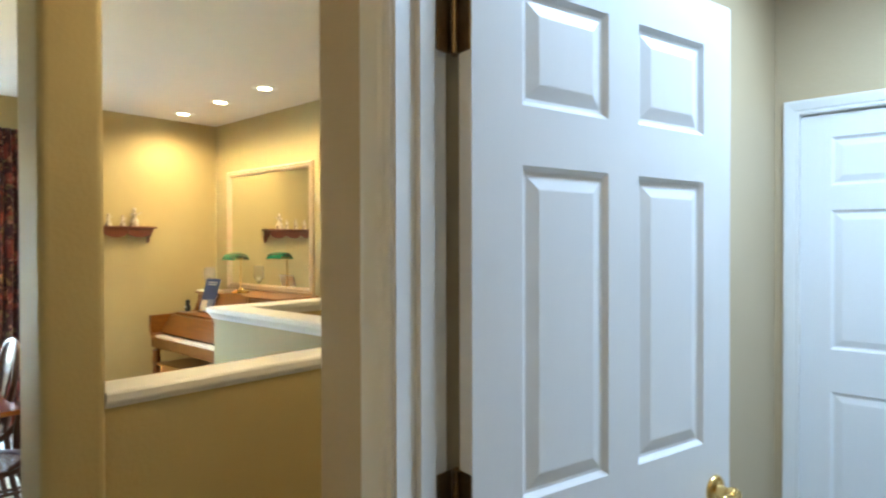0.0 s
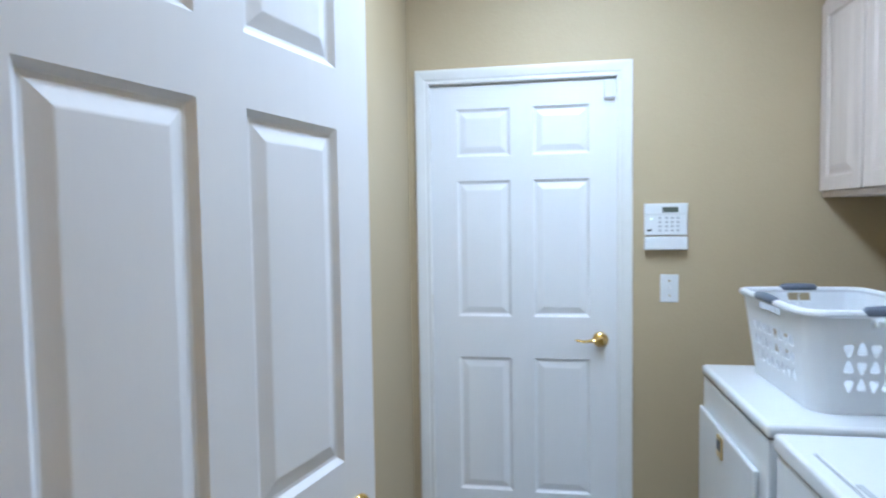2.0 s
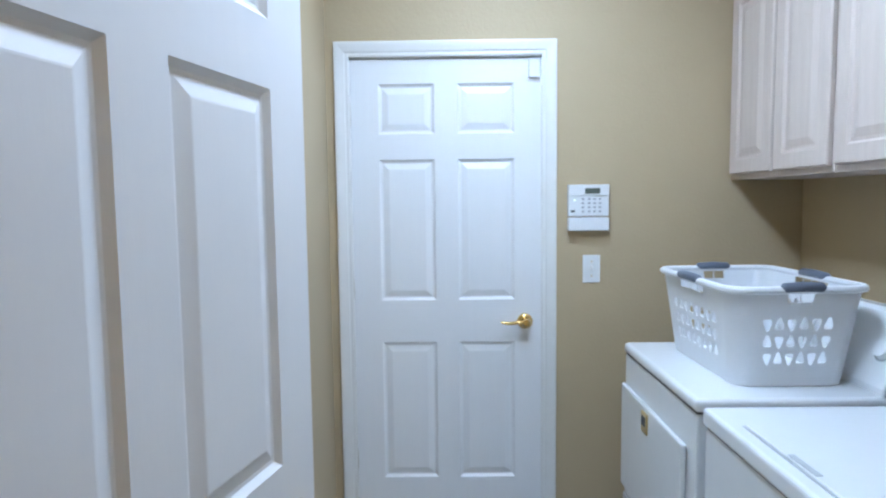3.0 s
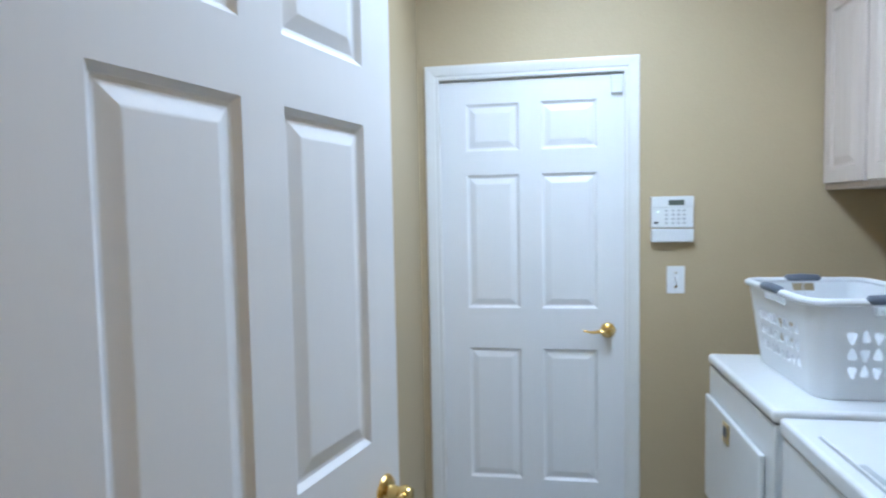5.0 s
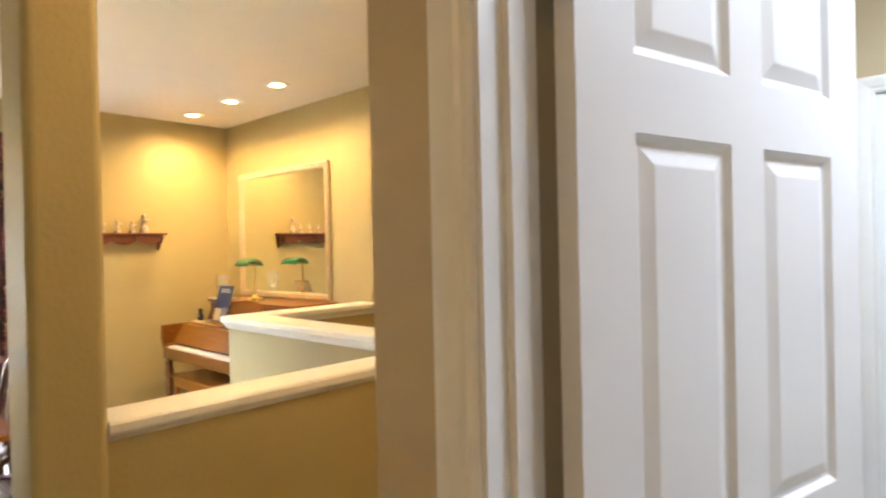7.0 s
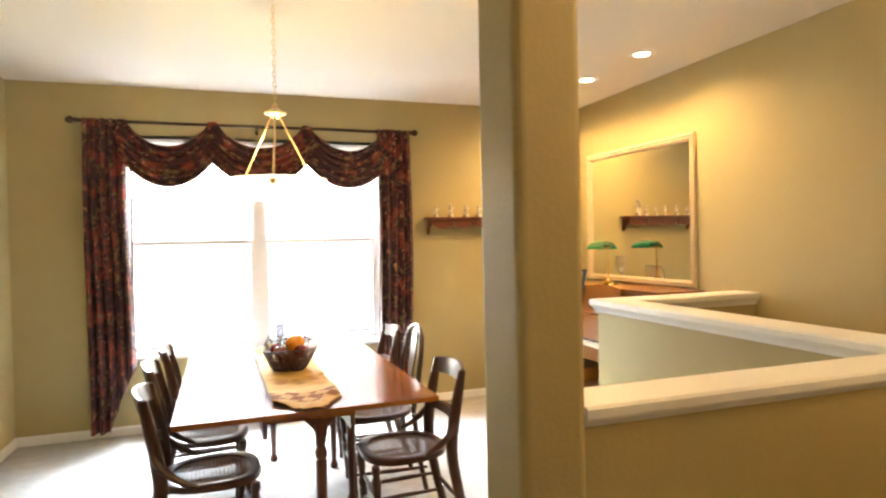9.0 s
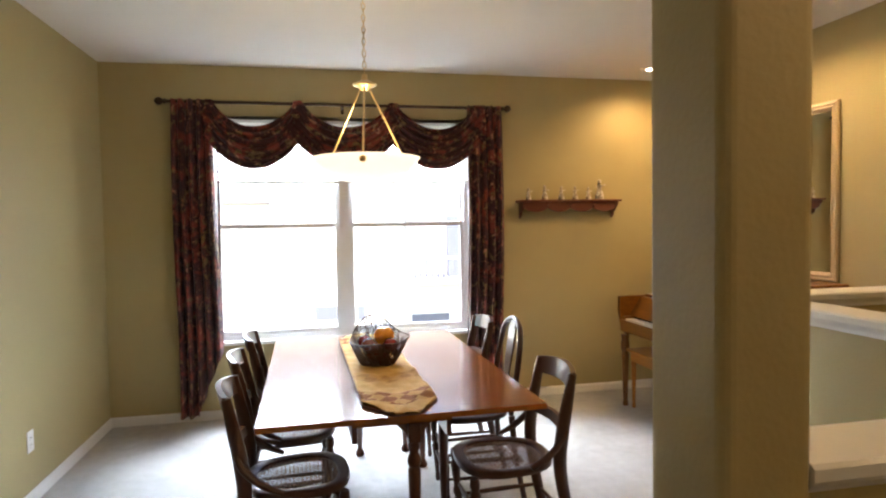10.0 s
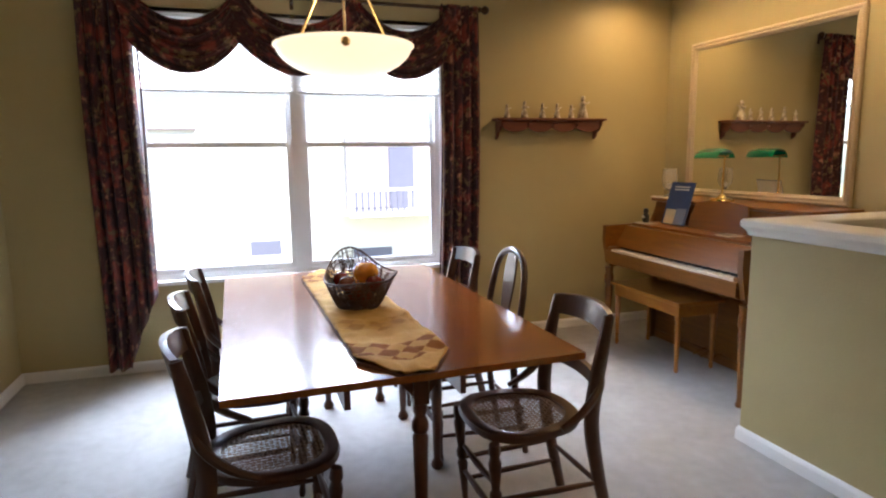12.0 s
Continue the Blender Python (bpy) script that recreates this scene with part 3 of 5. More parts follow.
ch = thing("chandelier", pose(-3.88, 0.182, 1.655), "lit frosted glass bowl pendant on three brass rods", "chandelier")
prof = [(0.0, 0.000)] + [(0.245 * math.sin(a) ** 0.82, 0.115 * (1 - math.cos(a)) ** 0.9) for a in [0.2 + i * 0.115 for i in range(12)]] + [(0.252, 0.108), (0.252, 0.113)]
prof += [(r - 0.006 if r > 0.02 else 0.0, z + 0.006) for r, z in prof[-3::-1]]
part("bowl", lathe(prof, 48), BOWLM, ch, "glowing frosted glass bowl", smooth=True)
for k in range(3):
    a = radians(-8 + 120 * k)
    c_, s_ = math.cos(a), math.sin(a)
    part("rod", tube([(0.225 * c_, 0.225 * s_, 0.085), (0.02 * c_, 0.02 * s_, 0.445)], 0.005, 8), AMBER, ch, smooth=True)
    part("boss", lathe([(0, -0.006), (0.012, -0.004), (0.016, 0.004), (0.012, 0.012), (0, 0.014)], 14, m=Matrix.Translation((0.243 * c_, 0.243 * s_, 0.085)) @ pose(0, 0, 0, 0, 90, 0)), AMBER, ch, "small brass knob", smooth=True)
part("hub", lathe([(0.0, 0.425), (0.018, 0.428), (0.030, 0.440), (0.052, 0.448), (0.056, 0.456), (0.030, 0.466), (0.016, 0.476), (0.012, 0.500), (0.0, 0.502)], 24), AMBER, ch, "turned brass hub", smooth=True)
links = bmesh.new()
z = 0.505
k = 0
while z < 1.00:
    ring = [(0.0085 * math.cos(t), 0, 0.017 * math.sin(t)) for t in [2 * math.pi * i / 10 for i in range(10)]]
    merge(links, tube(ring, 0.0022, 6, closed=True), Matrix.Translation((0, 0, z + 0.012)) @ pose(0, 0, 0, 0, 0, 90 * (k % 2)))
    z += 0.027
    k += 1
part("chain", links, AMBER, ch, "brass link chain")
part("canopy", lathe([(0.0, 1.020), (0.012, 1.022), (0.040, 1.034), (0.062, 1.050), (0.064, 1.060), (0.0, 1.060)], 28), AMBER, ch, "brass ceiling canopy", smooth=True)

# ---- dining table ----
TOPZ = 0.745
tab = thing("dining_table", pose(-4.100, 0.247, 0, 0, 0, 1.4), "polished cherry drop-leaf dining table with turned legs", "dining table")
PL = [(-0.875, -0.3203), (-0.3199, 0.3196), (0.3200, 0.875)]
for x0, x1 in PL:
    part("table_board", box(x0, x1, -0.215, 0.215, TOPZ - 0.022, TOPZ), TABLEW, tab)
for s_ in (-1, 1):
    for x0, x1 in PL:
        y0, y1 = sorted((s_ * 0.2151, s_ * 0.550))
        part("table_leaf", box(x0, x1, y0, y1, TOPZ - 0.022, TOPZ), TABLEW, tab)
# aprons, bracket and legs below take the cherry darkened for under-table shade
ap = box(-0.72, 0.72, -0.20, -0.18, 0.60, 0.722)
box(-0.72, 0.72, 0.18, 0.20, 0.60, 0.722, bm=ap)
part("long_apron", ap, SHADEDW, tab)
for s_ in (-1, 1):
    part("end_apron", box(s_ * 0.73 - 0.011, s_ * 0.73 + 0.011, -0.199, 0.199, 0.668, 0.722, 0.002), TABLEW, tab)
arch = [(-0.075, 0.7215), (-0.060, 0.700), (-0.010, 0.665), (0.035, 0.615), (0.050, 0.580), (0.090, 0.580), (0.105, 0.615), (0.150, 0.665), (0.200, 0.700), (0.215, 0.7215)]
part("leg_bracket", prism([(u - 0.02, v) for u, v in arch], 0.678, 0.702, axis="x", bevel=0.003), SHADEDW, tab)


def turned(h, r, foot=True, knob=0.80):
    """A turned leg's profile, from the floor up."""
    p = [(0.0, 0.0), (r * 0.75, 0.0), (r * 0.95, 0.012), (r * 0.8, 0.030), (r * 0.5, 0.045), (r * 0.55, 0.06)]
    p += [(r * (0.58 + 0.30 * t), 0.06 + (h * knob - 0.06) * t) for t in (0.2, 0.5, 0.8, 1.0)]
    p += [(r * 0.65, h * knob + 0.012), (r * 0.92, h * knob + 0.022), (r * 0.95, h * knob + 0.036), (r * 0.9, h * knob + 0.050), (r * 0.62, h * knob + 0.068),
          (r * 0.60, h * knob + 0.072), (r * 0.80, h * 0.95), (r * 0.85, h), (0.0, h)]
    return p


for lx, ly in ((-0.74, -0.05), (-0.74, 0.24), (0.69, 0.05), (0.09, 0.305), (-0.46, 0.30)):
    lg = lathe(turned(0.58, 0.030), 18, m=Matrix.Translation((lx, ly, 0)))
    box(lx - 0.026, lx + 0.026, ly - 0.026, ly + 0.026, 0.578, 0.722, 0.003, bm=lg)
    part("leg", lg, SHADEDW, tab, smooth=True)

# ---- table runner and centrepiece ----
def runner_cloth():
    """Silk patchwork: pale gold fields, and bands of brown and straw squares laid askew."""
    m = material("gold_silk_patchwork", (0.66, 0.43, 0.145), 0.62, second=(0.46, 0.26, 0.07), scale=9, bump=0.8, bump_scale=16)
    n, l = m.node_tree.nodes, m.node_tree.links
    p = n["Principled BSDF"]
    p.inputs["Specular IOR Level"].default_value = 0.02
    base = p.inputs["Base Color"].links[0].from_socket
    tc = n.new("ShaderNodeTexCoord")
    sep = n.new("ShaderNodeSeparateXYZ")
    l.new(tc.outputs["Object"], sep.inputs[0])

    def maths(kind, a, b=None):
        q = n.new("ShaderNodeMath")
        q.operation = kind
        for socket, v in zip(q.inputs, (a, b)):
            if isinstance(v, (int, float)):
                socket.default_value = v
            elif v is not None:
                l.new(v, socket)
        return q.outputs[0]

    along = maths("ADD", maths("ABSOLUTE", sep.outputs["X"]), maths("MULTIPLY", maths("ABSOLUTE", sep.outputs["Y"]), 0.55))
    ramp = n.new("ShaderNodeValToRGB")
    ramp.color_ramp.interpolation = "CONSTANT"
    e = ramp.color_ramp.elements
    e[0].position, e[0].color = 0.0, (0, 0, 0, 1)
    e[1].position, e[1].color = 0.30, (0.45, 0.45, 0.45, 1)
    for pos, c in ((0.42, 0.0), (0.60, 1.0), (0.76, 0.0), (0.865, 0.8)):
        e.new(pos).color = (c, c, c, 1)
    l.new(along, ramp.inputs[0])
    turn = n.new("ShaderNodeMapping")
    turn.inputs["Rotation"].default_value = (0, 0, radians(38))
    l.new(tc.outputs["Object"], turn.inputs["Vector"])
    patch = n.new("ShaderNodeTexChecker")
    patch.inputs["Scale"].default_value = 17
    patch.inputs["Color1"].default_value, patch.inputs["Color2"].default_value = (0.23, 0.090, 0.018, 1), (0.47, 0.27, 0.07, 1)
    l.new(turn.outputs[0], patch.inputs["Vector"])
    mixed = n.new("ShaderNodeMix")
    mixed.data_type = "RGBA"
    l.new(ramp.outputs[0], mixed.inputs[0])
    l.new(base, mixed.inputs[6])
    l.new(patch.outputs[0], mixed.inputs[7])
    l.new(mixed.outputs[2], p.inputs["Base Color"])
    return m


run = thing("table_runner", pose(-4.08, 0.234, TOPZ, 0, 0, 2), "gold and brown silk patchwork runner lying on the table", "table runner")
rows = []
L, Wd = 0.86, 0.150
for i in range(121):
    x = -L + 2 * L * i / 120
    half = Wd * min(1.0, max(0.30, 0.30 + 0.70 * (L - abs(x)) / 0.17))
    row = []
    for j in range(25):
        y = half * (j / 12 - 1)
        z = 0.004 + 0.016 * abs(noise.noise(Vector((x * 9, y * 16, 1.3)))) + 0.007 * abs(noise.noise(Vector((x * 24 + y * 12, y * 34 - x * 6, 5.1)))) + 0.002 * abs(math.sin(38 * x + 20 * y + 2 * noise.noise(Vector((x * 4, y * 6, 4)))))
        row.append((x, y, z + 0.001))
    rows.append(row)
part("cloth", sheet(rows, 0.003), runner_cloth(), run)
part("piping", tube([(x, y, 0.004) for x, y in ((-L, -0.045), (-L, 0.045), (-L + 0.17, 0.15), (L - 0.17, 0.15), (L, 0.045), (L, -0.045), (L - 0.17, -0.15), (-L + 0.17, -0.15))], 0.003, 6, closed=True),
     material("brown_piping", (0.10, 0.05, 0.03), 0.7, second=(0.07, 0.035, 0.02), scale=40), run)

WIRE = material("dark_woven_wire", (0.060, 0.024, 0.014), 0.38, 0.35, second=(0.08, 0.05, 0.035), scale=30)
bas = thing("fruit_basket", pose(-4.05, 0.232, TOPZ + 0.010, 0, 0, 4), "dark wire basket with a high back, filled with glass fruit", "basket")
rngb = random.Random(5)


def basket_rim(a):
    return 0.112 + 0.115 * max(0.0, -math.cos(a)) ** 2.2 + 0.022 * max(0.0, math.sin(a)) ** 6 * 1.0 + 0.012 * max(0.0, math.cos(a)) ** 3


def basket_point(a, v):
    top = basket_rim(a)
    r0x, r0y, r1x, r1y = 0.080, 0.082, 0.145, 0.135
    f = v ** 0.8
    flare = 1.0 + 0.10 * (top - 0.112) / 0.085
    return Vector(((r0x + (r1x - r0x) * f * flare) * math.cos(a), (r0y + (r1y - r0y) * f + 0.030 * max(0.0, math.sin(a)) ** 8 * v) * math.sin(a), top * v + 0.002))


wv = bmesh.new()
for k in range(64):
    a0 = 2 * math.pi * k / 64
    sk = rngb.uniform(-0.28, 0.28)
    tube([basket_point(a0 + sk * v, v) for v in [i / 7 for i in range(8)]], 0.0021, 5, wv)
for v in (0.04, 0.16, 0.28, 0.40, 0.53, 0.66, 0.80, 0.91):
    tube([basket_point(2 * math.pi * i / 40, min(1, v + 0.02 * math.sin(5 * i + 9 * v))) for i in range(40)], 0.0021, 5, wv, closed=True)
for k in range(190):
    a0, v0 = rngb.uniform(0, 6.28), rngb.uniform(0.05, 0.9) ** 1.5
    tube(spline([basket_point(a0 + d * 0.10, min(0.98, max(0.03, v0 + 0.13 * math.sin(d * 1.9 + k)))) for d in range(5)], 2), 0.0018, 4, wv)
part("wire_sides", wv, WIRE, bas)
part("rim", tube([basket_point(2 * math.pi * i / 56, 1.0) for i in range(56)], 0.0042, 8, closed=True), WIRE, bas, "twisted wire rim")
part("base", lathe([(0.0, 0.0), (0.084, 0.0), (0.088, 0.004), (0.084, 0.010), (0.0, 0.008)], 28), WIRE, bas, "solid dark base", smooth=True)


def fruit_skin(name, a, b):
    return material(name, a, 0.08, second=b, scale=14, coat=1.0)


FR = {"r": fruit_skin("red_glass", (0.22, 0.02, 0.012), (0.13, 0.012, 0.01)), "o": fruit_skin("amber_glass", (0.85, 0.34, 0.012), (0.65, 0.20, 0.01)), "d": fruit_skin("plum_glass", (0.12, 0.02, 0.015), (0.2, 0.05, 0.02))}
for x, y, z, r, c, nm in ((-0.055, -0.06, 0.108, 0.036, "r", "apple"), (0.01, -0.045, 0.100, 0.037, "d", "plum"), (-0.005, 0.035, 0.140, 0.052, "o", "orange"), (0.05, 0.06, 0.105, 0.038, "r", "apple"),
                          (0.055, -0.01, 0.085, 0.036, "d", "plum"), (-0.07, 0.04, 0.075, 0.036, "r", "apple"), (-0.03, -0.02, 0.048, 0.040, "d", "plum"), (0.03, 0.02, 0.045, 0.040, "r", "apple")):
    fp = [(0.0, -r * 0.86)] + [(r * math.cos(t) * (1 + 0.03 * math.sin(3 * t)), r * math.sin(t) * 0.98 - (0.10 * r if abs(t) > 1.3 else 0)) for t in [-1.35 + 0.27 * i for i in range(11)]] + [(0.0, r * 0.80)]
    fr_ = thing(nm, pose(-4.05 + x, 0.232 + y, TOPZ + 0.010 + z), {"r": "glossy red glass apple in the wire basket", "o": "glossy amber glass orange in the wire basket", "d": "dark plum-red glass fruit in the wire basket"}[c], "decorative fruit")
    part("skin", lathe(fp, 20), FR[c], fr_, smooth=True)
    part("stalk", tube([(0, 0, r * 0.78), (0.002, 0, r * 0.95), (0.006, 0.002, r * 1.08)], 0.0018, 6), CHAIRW, fr_)


# ---- chairs ----
def cane_material():
    m = material("woven_cane", (0.20, 0.105, 0.045), 0.5, second=(0.13, 0.065, 0.028), scale=12, bump=0.15, bump_scale=120)
    return m


CANE = cane_material()


def seat_outline(grow=0.0, n=36):
    pts = []
    for i in range(n):
        a = 2 * math.pi * i / n
        c_, s_ = math.cos(a), math.sin(a)
        k = 2.6
        r = (abs(c_) ** k + abs(s_) ** k) ** (-1 / k)
        w = 0.205 + 0.018 * s_ * r
        pts.append(((w + grow) * c_ * r, (0.205 + grow) * s_ * r))
    return pts


def side_chair(at, label, hoop=False, mat=None):
    mat = mat or CHAIRW
    c = thing("dining_chair", at, label, "chair", "dining chairs")
    out, inn = seat_outline(), seat_outline(-0.045)
    bm = bmesh.new()
    rings = []
    for pts, z in ((out, 0.430), (seat_outline(0.004), 0.442), (out, 0.455), (seat_outline(-0.010), 0.459), (inn, 0.454), (inn, 0.440), (inn, 0.430)):
        rings.append([bm.verts.new((x, y, z)) for x, y in pts])
    for a, b_ in zip(rings, rings[1:] + rings[:1]):
        for i in range(len(a)):
            j = (i + 1) % len(a)
            bm.faces.new((a[i], a[j], b_[j], b_[i]))
    part("seat_frame", bm, mat, c, smooth=True)
    weave = bmesh.new()
    g = 0.0165

    def half(v, axis):
        k = 2.6
        w = 0.165
        t = min(1.0, abs(v) / 0.165)
        return w * (1 - t ** k) ** (1 / k)
    n = 10
    for i in range(-n, n + 1):
        u = i * g
        h = half(u, 0)
        if h > 0.01:
            for o in (-0.0022, 0.0022):
                box(u + o - 0.0011, u + o + 0.0011, -h, h, 0.4465, 0.4477, bm=weave)
                box(-h, h, u + o - 0.0011, u + o + 0.0011, 0.4478, 0.4490, bm=weave)
    for i in range(-n, n + 1, 1):
        u = i * g * 1.42
        if abs(u) > 0.20:
            continue
        h = 0.165 * 1.12 * math.sqrt(max(0, 1 - (u / 0.20) ** 2))
        for sg in (1, -1):
            merge(weave, box(-h, h, u - 0.0014, u + 0.0014, 0.4491 + 0.0008 * (sg > 0), 0.4498 + 0.0008 * (sg > 0)), pose(0, 0, 0, 0, 0, 45 * sg))
    tagged(part("cane_seat", weave, CANE, c, "woven cane seat"), kind="stuff")
    for s_ in (-1, 1):
        if hoop:
            leg = spline([(s_ * 0.175, -0.255, 0.0), (s_ * 0.165, -0.215, 0.22), (s_ * 0.160, -0.195, 0.44)], 5)
            part("back_leg", tube(leg, [0.014 + 0.004 * i / len(leg) for i in range(len(leg))], 10), mat, c, smooth=True)
        else:
            path = spline([(s_ * 0.185, -0.285, 0.0), (s_ * 0.176, -0.225, 0.25), (s_ * 0.172, -0.195, 0.44), (s_ * 0.176, -0.205, 0.58), (s_ * 0.176, -0.229, 0.71), (s_ * 0.174, -0.252, 0.825)], 5)
            n_ = len(path)
            part("back_post", tube(path, [0.015 + 0.008 * math.sin(math.pi * i / (n_ - 1)) for i in range(n_)], 10, flat=1.25), mat, c, smooth=True)
            br = spline([(s_ * 0.180, -0.222, 0.640), (s_ * 0.196, -0.205, 0.575), (s_ * 0.208, -0.135, 0.505), (s_ * 0.212, -0.055, 0.462)], 6)
            part("hip_bracket", tube(br, [0.010 + 0.006 * math.sin(math.pi * i / (len(br) - 1)) for i in range(len(br))], 8), mat, c, smooth=True)
        lg = Matrix.Translation((s_ * 0.150, 0.150, 0)) @ pose(0, 0, 0, -3.0, s_ * 3.0, 0)
        part("front_leg", lathe([(0.0, 0.0), (0.011, 0.0), (0.014, 0.02), (0.011, 0.05), (0.015, 0.14), (0.020, 0.20), (0.014, 0.215), (0.021, 0.23), (0.021, 0.25), (0.014, 0.262), (0.018, 0.30), (0.023, 0.36), (0.016, 0.385), (0.022, 0.40), (0.018, 0.432), (0, 0.432)], 12, m=lg), mat, c, smooth=True)
        for z, y0 in ((0.13, -0.262), (0.22, -0.238)):
            part("side_stretcher", tube([(s_ * 0.176, y0, z), (s_ * 0.170, -0.05, z), (s_ * 0.158, 0.158, z)], [0.008, 0.012, 0.008], 8), mat, c, smooth=True)
    for z in (0.17, 0.27):
        part("front_stretcher", tube([(-0.155, 0.157, z), (0, 0.160, z), (0.155, 0.157, z)], [0.008, 0.013, 0.008], 8), mat, c, smooth=True)
    part("rear_stretcher", tube([(-0.176, -0.243, 0.20), (0, -0.243, 0.20), (0.176, -0.243, 0.20)], [0.008, 0.011, 0.008], 8), mat, c, smooth=True)
    if hoop:
        arc = [(-0.165, -0.190, 0.45), (-0.186, -0.208, 0.60), (-0.180, -0.234, 0.76), (-0.130, -0.256, 0.885), (0.0, -0.266, 0.930), (0.130, -0.256, 0.885), (0.180, -0.234, 0.76), (0.186, -0.208, 0.60), (0.165, -0.190, 0.45)]
        part("back_hoop", tube(spline(arc, 6), 0.0155, 10), mat, c, "bent hoop back", smooth=True)
        outline = [(0.020, 0.455), (0.026, 0.55), (0.045, 0.66), (0.062, 0.78), (0.058, 0.86), (0.040, 0.915)]
        sp = [(x, z) for x, z in outline] + [(-x, z) for x, z in reversed(outline)]
        b2 = prism(sp, -0.005, 0.005, axis="y")
        for v in b2.verts:
            v.co.y += -0.190 - (v.co.z - 0.45) * 0.155
        part("back_splat", b2, mat, c, "flat vase-shaped back splat")
    else:
        def rail(z0, z1, bow, crown, yb):
            rows_ = []
            for t in range(17):
                u = t / 16
                x = -0.177 + 0.354 * u
                yy = yb - bow * 4 * u * (1 - u)
                up = crown * math.sin(math.pi * u)
                rows_.append([(x, yy + dy, z + (up if k in (1, 2) else up * 0.55)) for k, (dy, z) in enumerate(((0.011, z0), (0.011, z1), (-0.011, z1), (-0.011, z0)))])
            b3 = bmesh.new()
            gg = [[b3.verts.new(p) for p in r] for r in rows_]
            for a, b_ in zip(gg, gg[1:]):
                for k in range(4):
                    b3.faces.new((a[k], a[(k + 1) % 4], b_[(k + 1) % 4], b_[k]))
            b3.faces.new(gg[0][::-1])
            b3.faces.new(gg[-1])
            bmesh.ops.recalc_face_normals(b3, faces=b3.faces)
            for v in b3.verts:
                v.co.y -= (v.co.z - z0) * 0.22
            return b3
        part("crest_rail", rail(0.755, 0.830, 0.036, 0.014, -0.238), mat, c, "broad curved crest rail")
        part("lower_rail", rail(0.575, 0.612, 0.028, 0.010, -0.204), mat, c, "narrow curved back rail")
    return c


LBL = "dark walnut dining chair with woven cane seat at the table"
first = side_chair(pose(-3.52, -0.150, 0, 0, 0, 3), LBL)
copy_thing(first, pose(-4.12, -0.195, 0, 0, 0, 3))
copy_thing(first, pose(-4.67, -0.185, 0, 0, 0, 2))
copy_thing(first, pose(-3.515, 0.715, 0, 0, 0, 181))
copy_thing(first, pose(-4.87, 0.755, 0, 0, 0, 181))
side_chair(pose(-4.20, 0.735, 0, 0, 0, 179), "dark walnut chair with bent hoop back and cane seat", hoop=True)

# ---- mirror, shelf, piano corner ----
MIRROR = bpy.data.materials.new("silvered_mirror")
MIRROR.use_nodes = True
_p = MIRROR.node_tree.nodes["Principled BSDF"]
_p.inputs["Base Color"].default_value = (0.88, 0.90, 0.88, 1)
_p.inputs["Metallic"].default_value, _p.inputs["Roughness"].default_value = 1.0, 0.01
CREAM = material("cream_painted_frame", (0.50, 0.40, 0.26), 0.4, second=(0.43, 0.34, 0.21), scale=6, bump=0.05)
MX0, MX1, MZ0, MZ1 = -5.505, -4.172, 1.054, 2.175
mir = thing("wall_mirror_framed", pose((MX0 + MX1) / 2, MY - 0.018, (MZ0 + MZ1) / 2, 0, 0, 1.45), "large wall mirror in a cream moulded frame above the piano", "mirror")
hx, hz = (MX1 - MX0) / 2, (MZ1 - MZ0) / 2
bm = bmesh.new()
prof = [(0.0, 0.0), (0.0, 0.020), (0.008, 0.030), (0.022, 0.034), (0.030, 0.026), (0.040, 0.024), (0.045, 0.030), (0.056, 0.028), (0.062, 0.018), (0.070, 0.016), (0.078, 0.008), (0.078, 0.0)]
rings = []
for sx, sz in ((-1, -1), (1, -1), (1, 1), (-1, 1)):
    rings.append([bm.verts.new((sx * (hx - u * 0.75), -0.002 - v * 0.85, sz * (hz - u * 0.75))) for u, v in prof])
for a, c in zip(rings, rings[1:] + rings[:1]):
    for j in range(len(prof)):
        bm.faces.new((a[j], a[(j + 1) % len(prof)], c[(j + 1) % len(prof)], c[j]))
part("frame", bm, CREAM, mir)
part("mirror_glass", box(-hx + 0.055, hx - 0.055, -0.009, -0.004, -hz + 0.055, hz - 0.055), MIRROR, mir, "clear silvered glass")

SHELFW = material("red_mahogany_shelf", (0.15, 0.045, 0.022), 0.35, second=(0.10, 0.028, 0.014), scale=5, stretch=(8, 1, 8))
sh = thing("wall_shelf", pose(WX, 2.003, 1.643), "mahogany wall shelf with a scalloped apron and brackets", "shelf")
part("shelf_board", box(0.0, 0.130, -0.447, 0.447, -0.018, 0.0, 0.004), SHELFW, sh)
scal = [(-0.40, -0.018)]
for i in range(49):
    u = i / 48
    scal.append((-0.40 + 0.80 * u, -0.066 - 0.034 * abs(math.sin(math.pi * 4 * u)) ** 0.7))
scal.append((0.40, -0.018))
part("scalloped_apron", prism(scal, 0.085, 0.099, axis="x"), SHELFW, sh)
for s_ in (-1, 1):
    br = [(0.0, -0.018), (0.115, -0.018), (0.112, -0.045), (0.090, -0.060), (0.075, -0.085), (0.040, -0.100), (0.030, -0.130), (0.0, -0.150)]
    b = bmesh.new()
    prism([(u, v) for u, v in br], s_ * 0.41 - 0.009, s_ * 0.41 + 0.009, b, axis="y")
    part("bracket", b, SHELFW, sh)
for k in range(3):
    part("peg", lathe([(0.0, 0.0), (0.006, 0.0), (0.006, 0.02), (0.010, 0.028), (0.008, 0.034), (0.0, 0.036)], 12, m=Matrix.Translation((0.099, -0.20 + 0.20 * k, -0.045)) @ pose(0, 0, 0, 0, 90, 0)), SHELFW, sh, smooth=True)
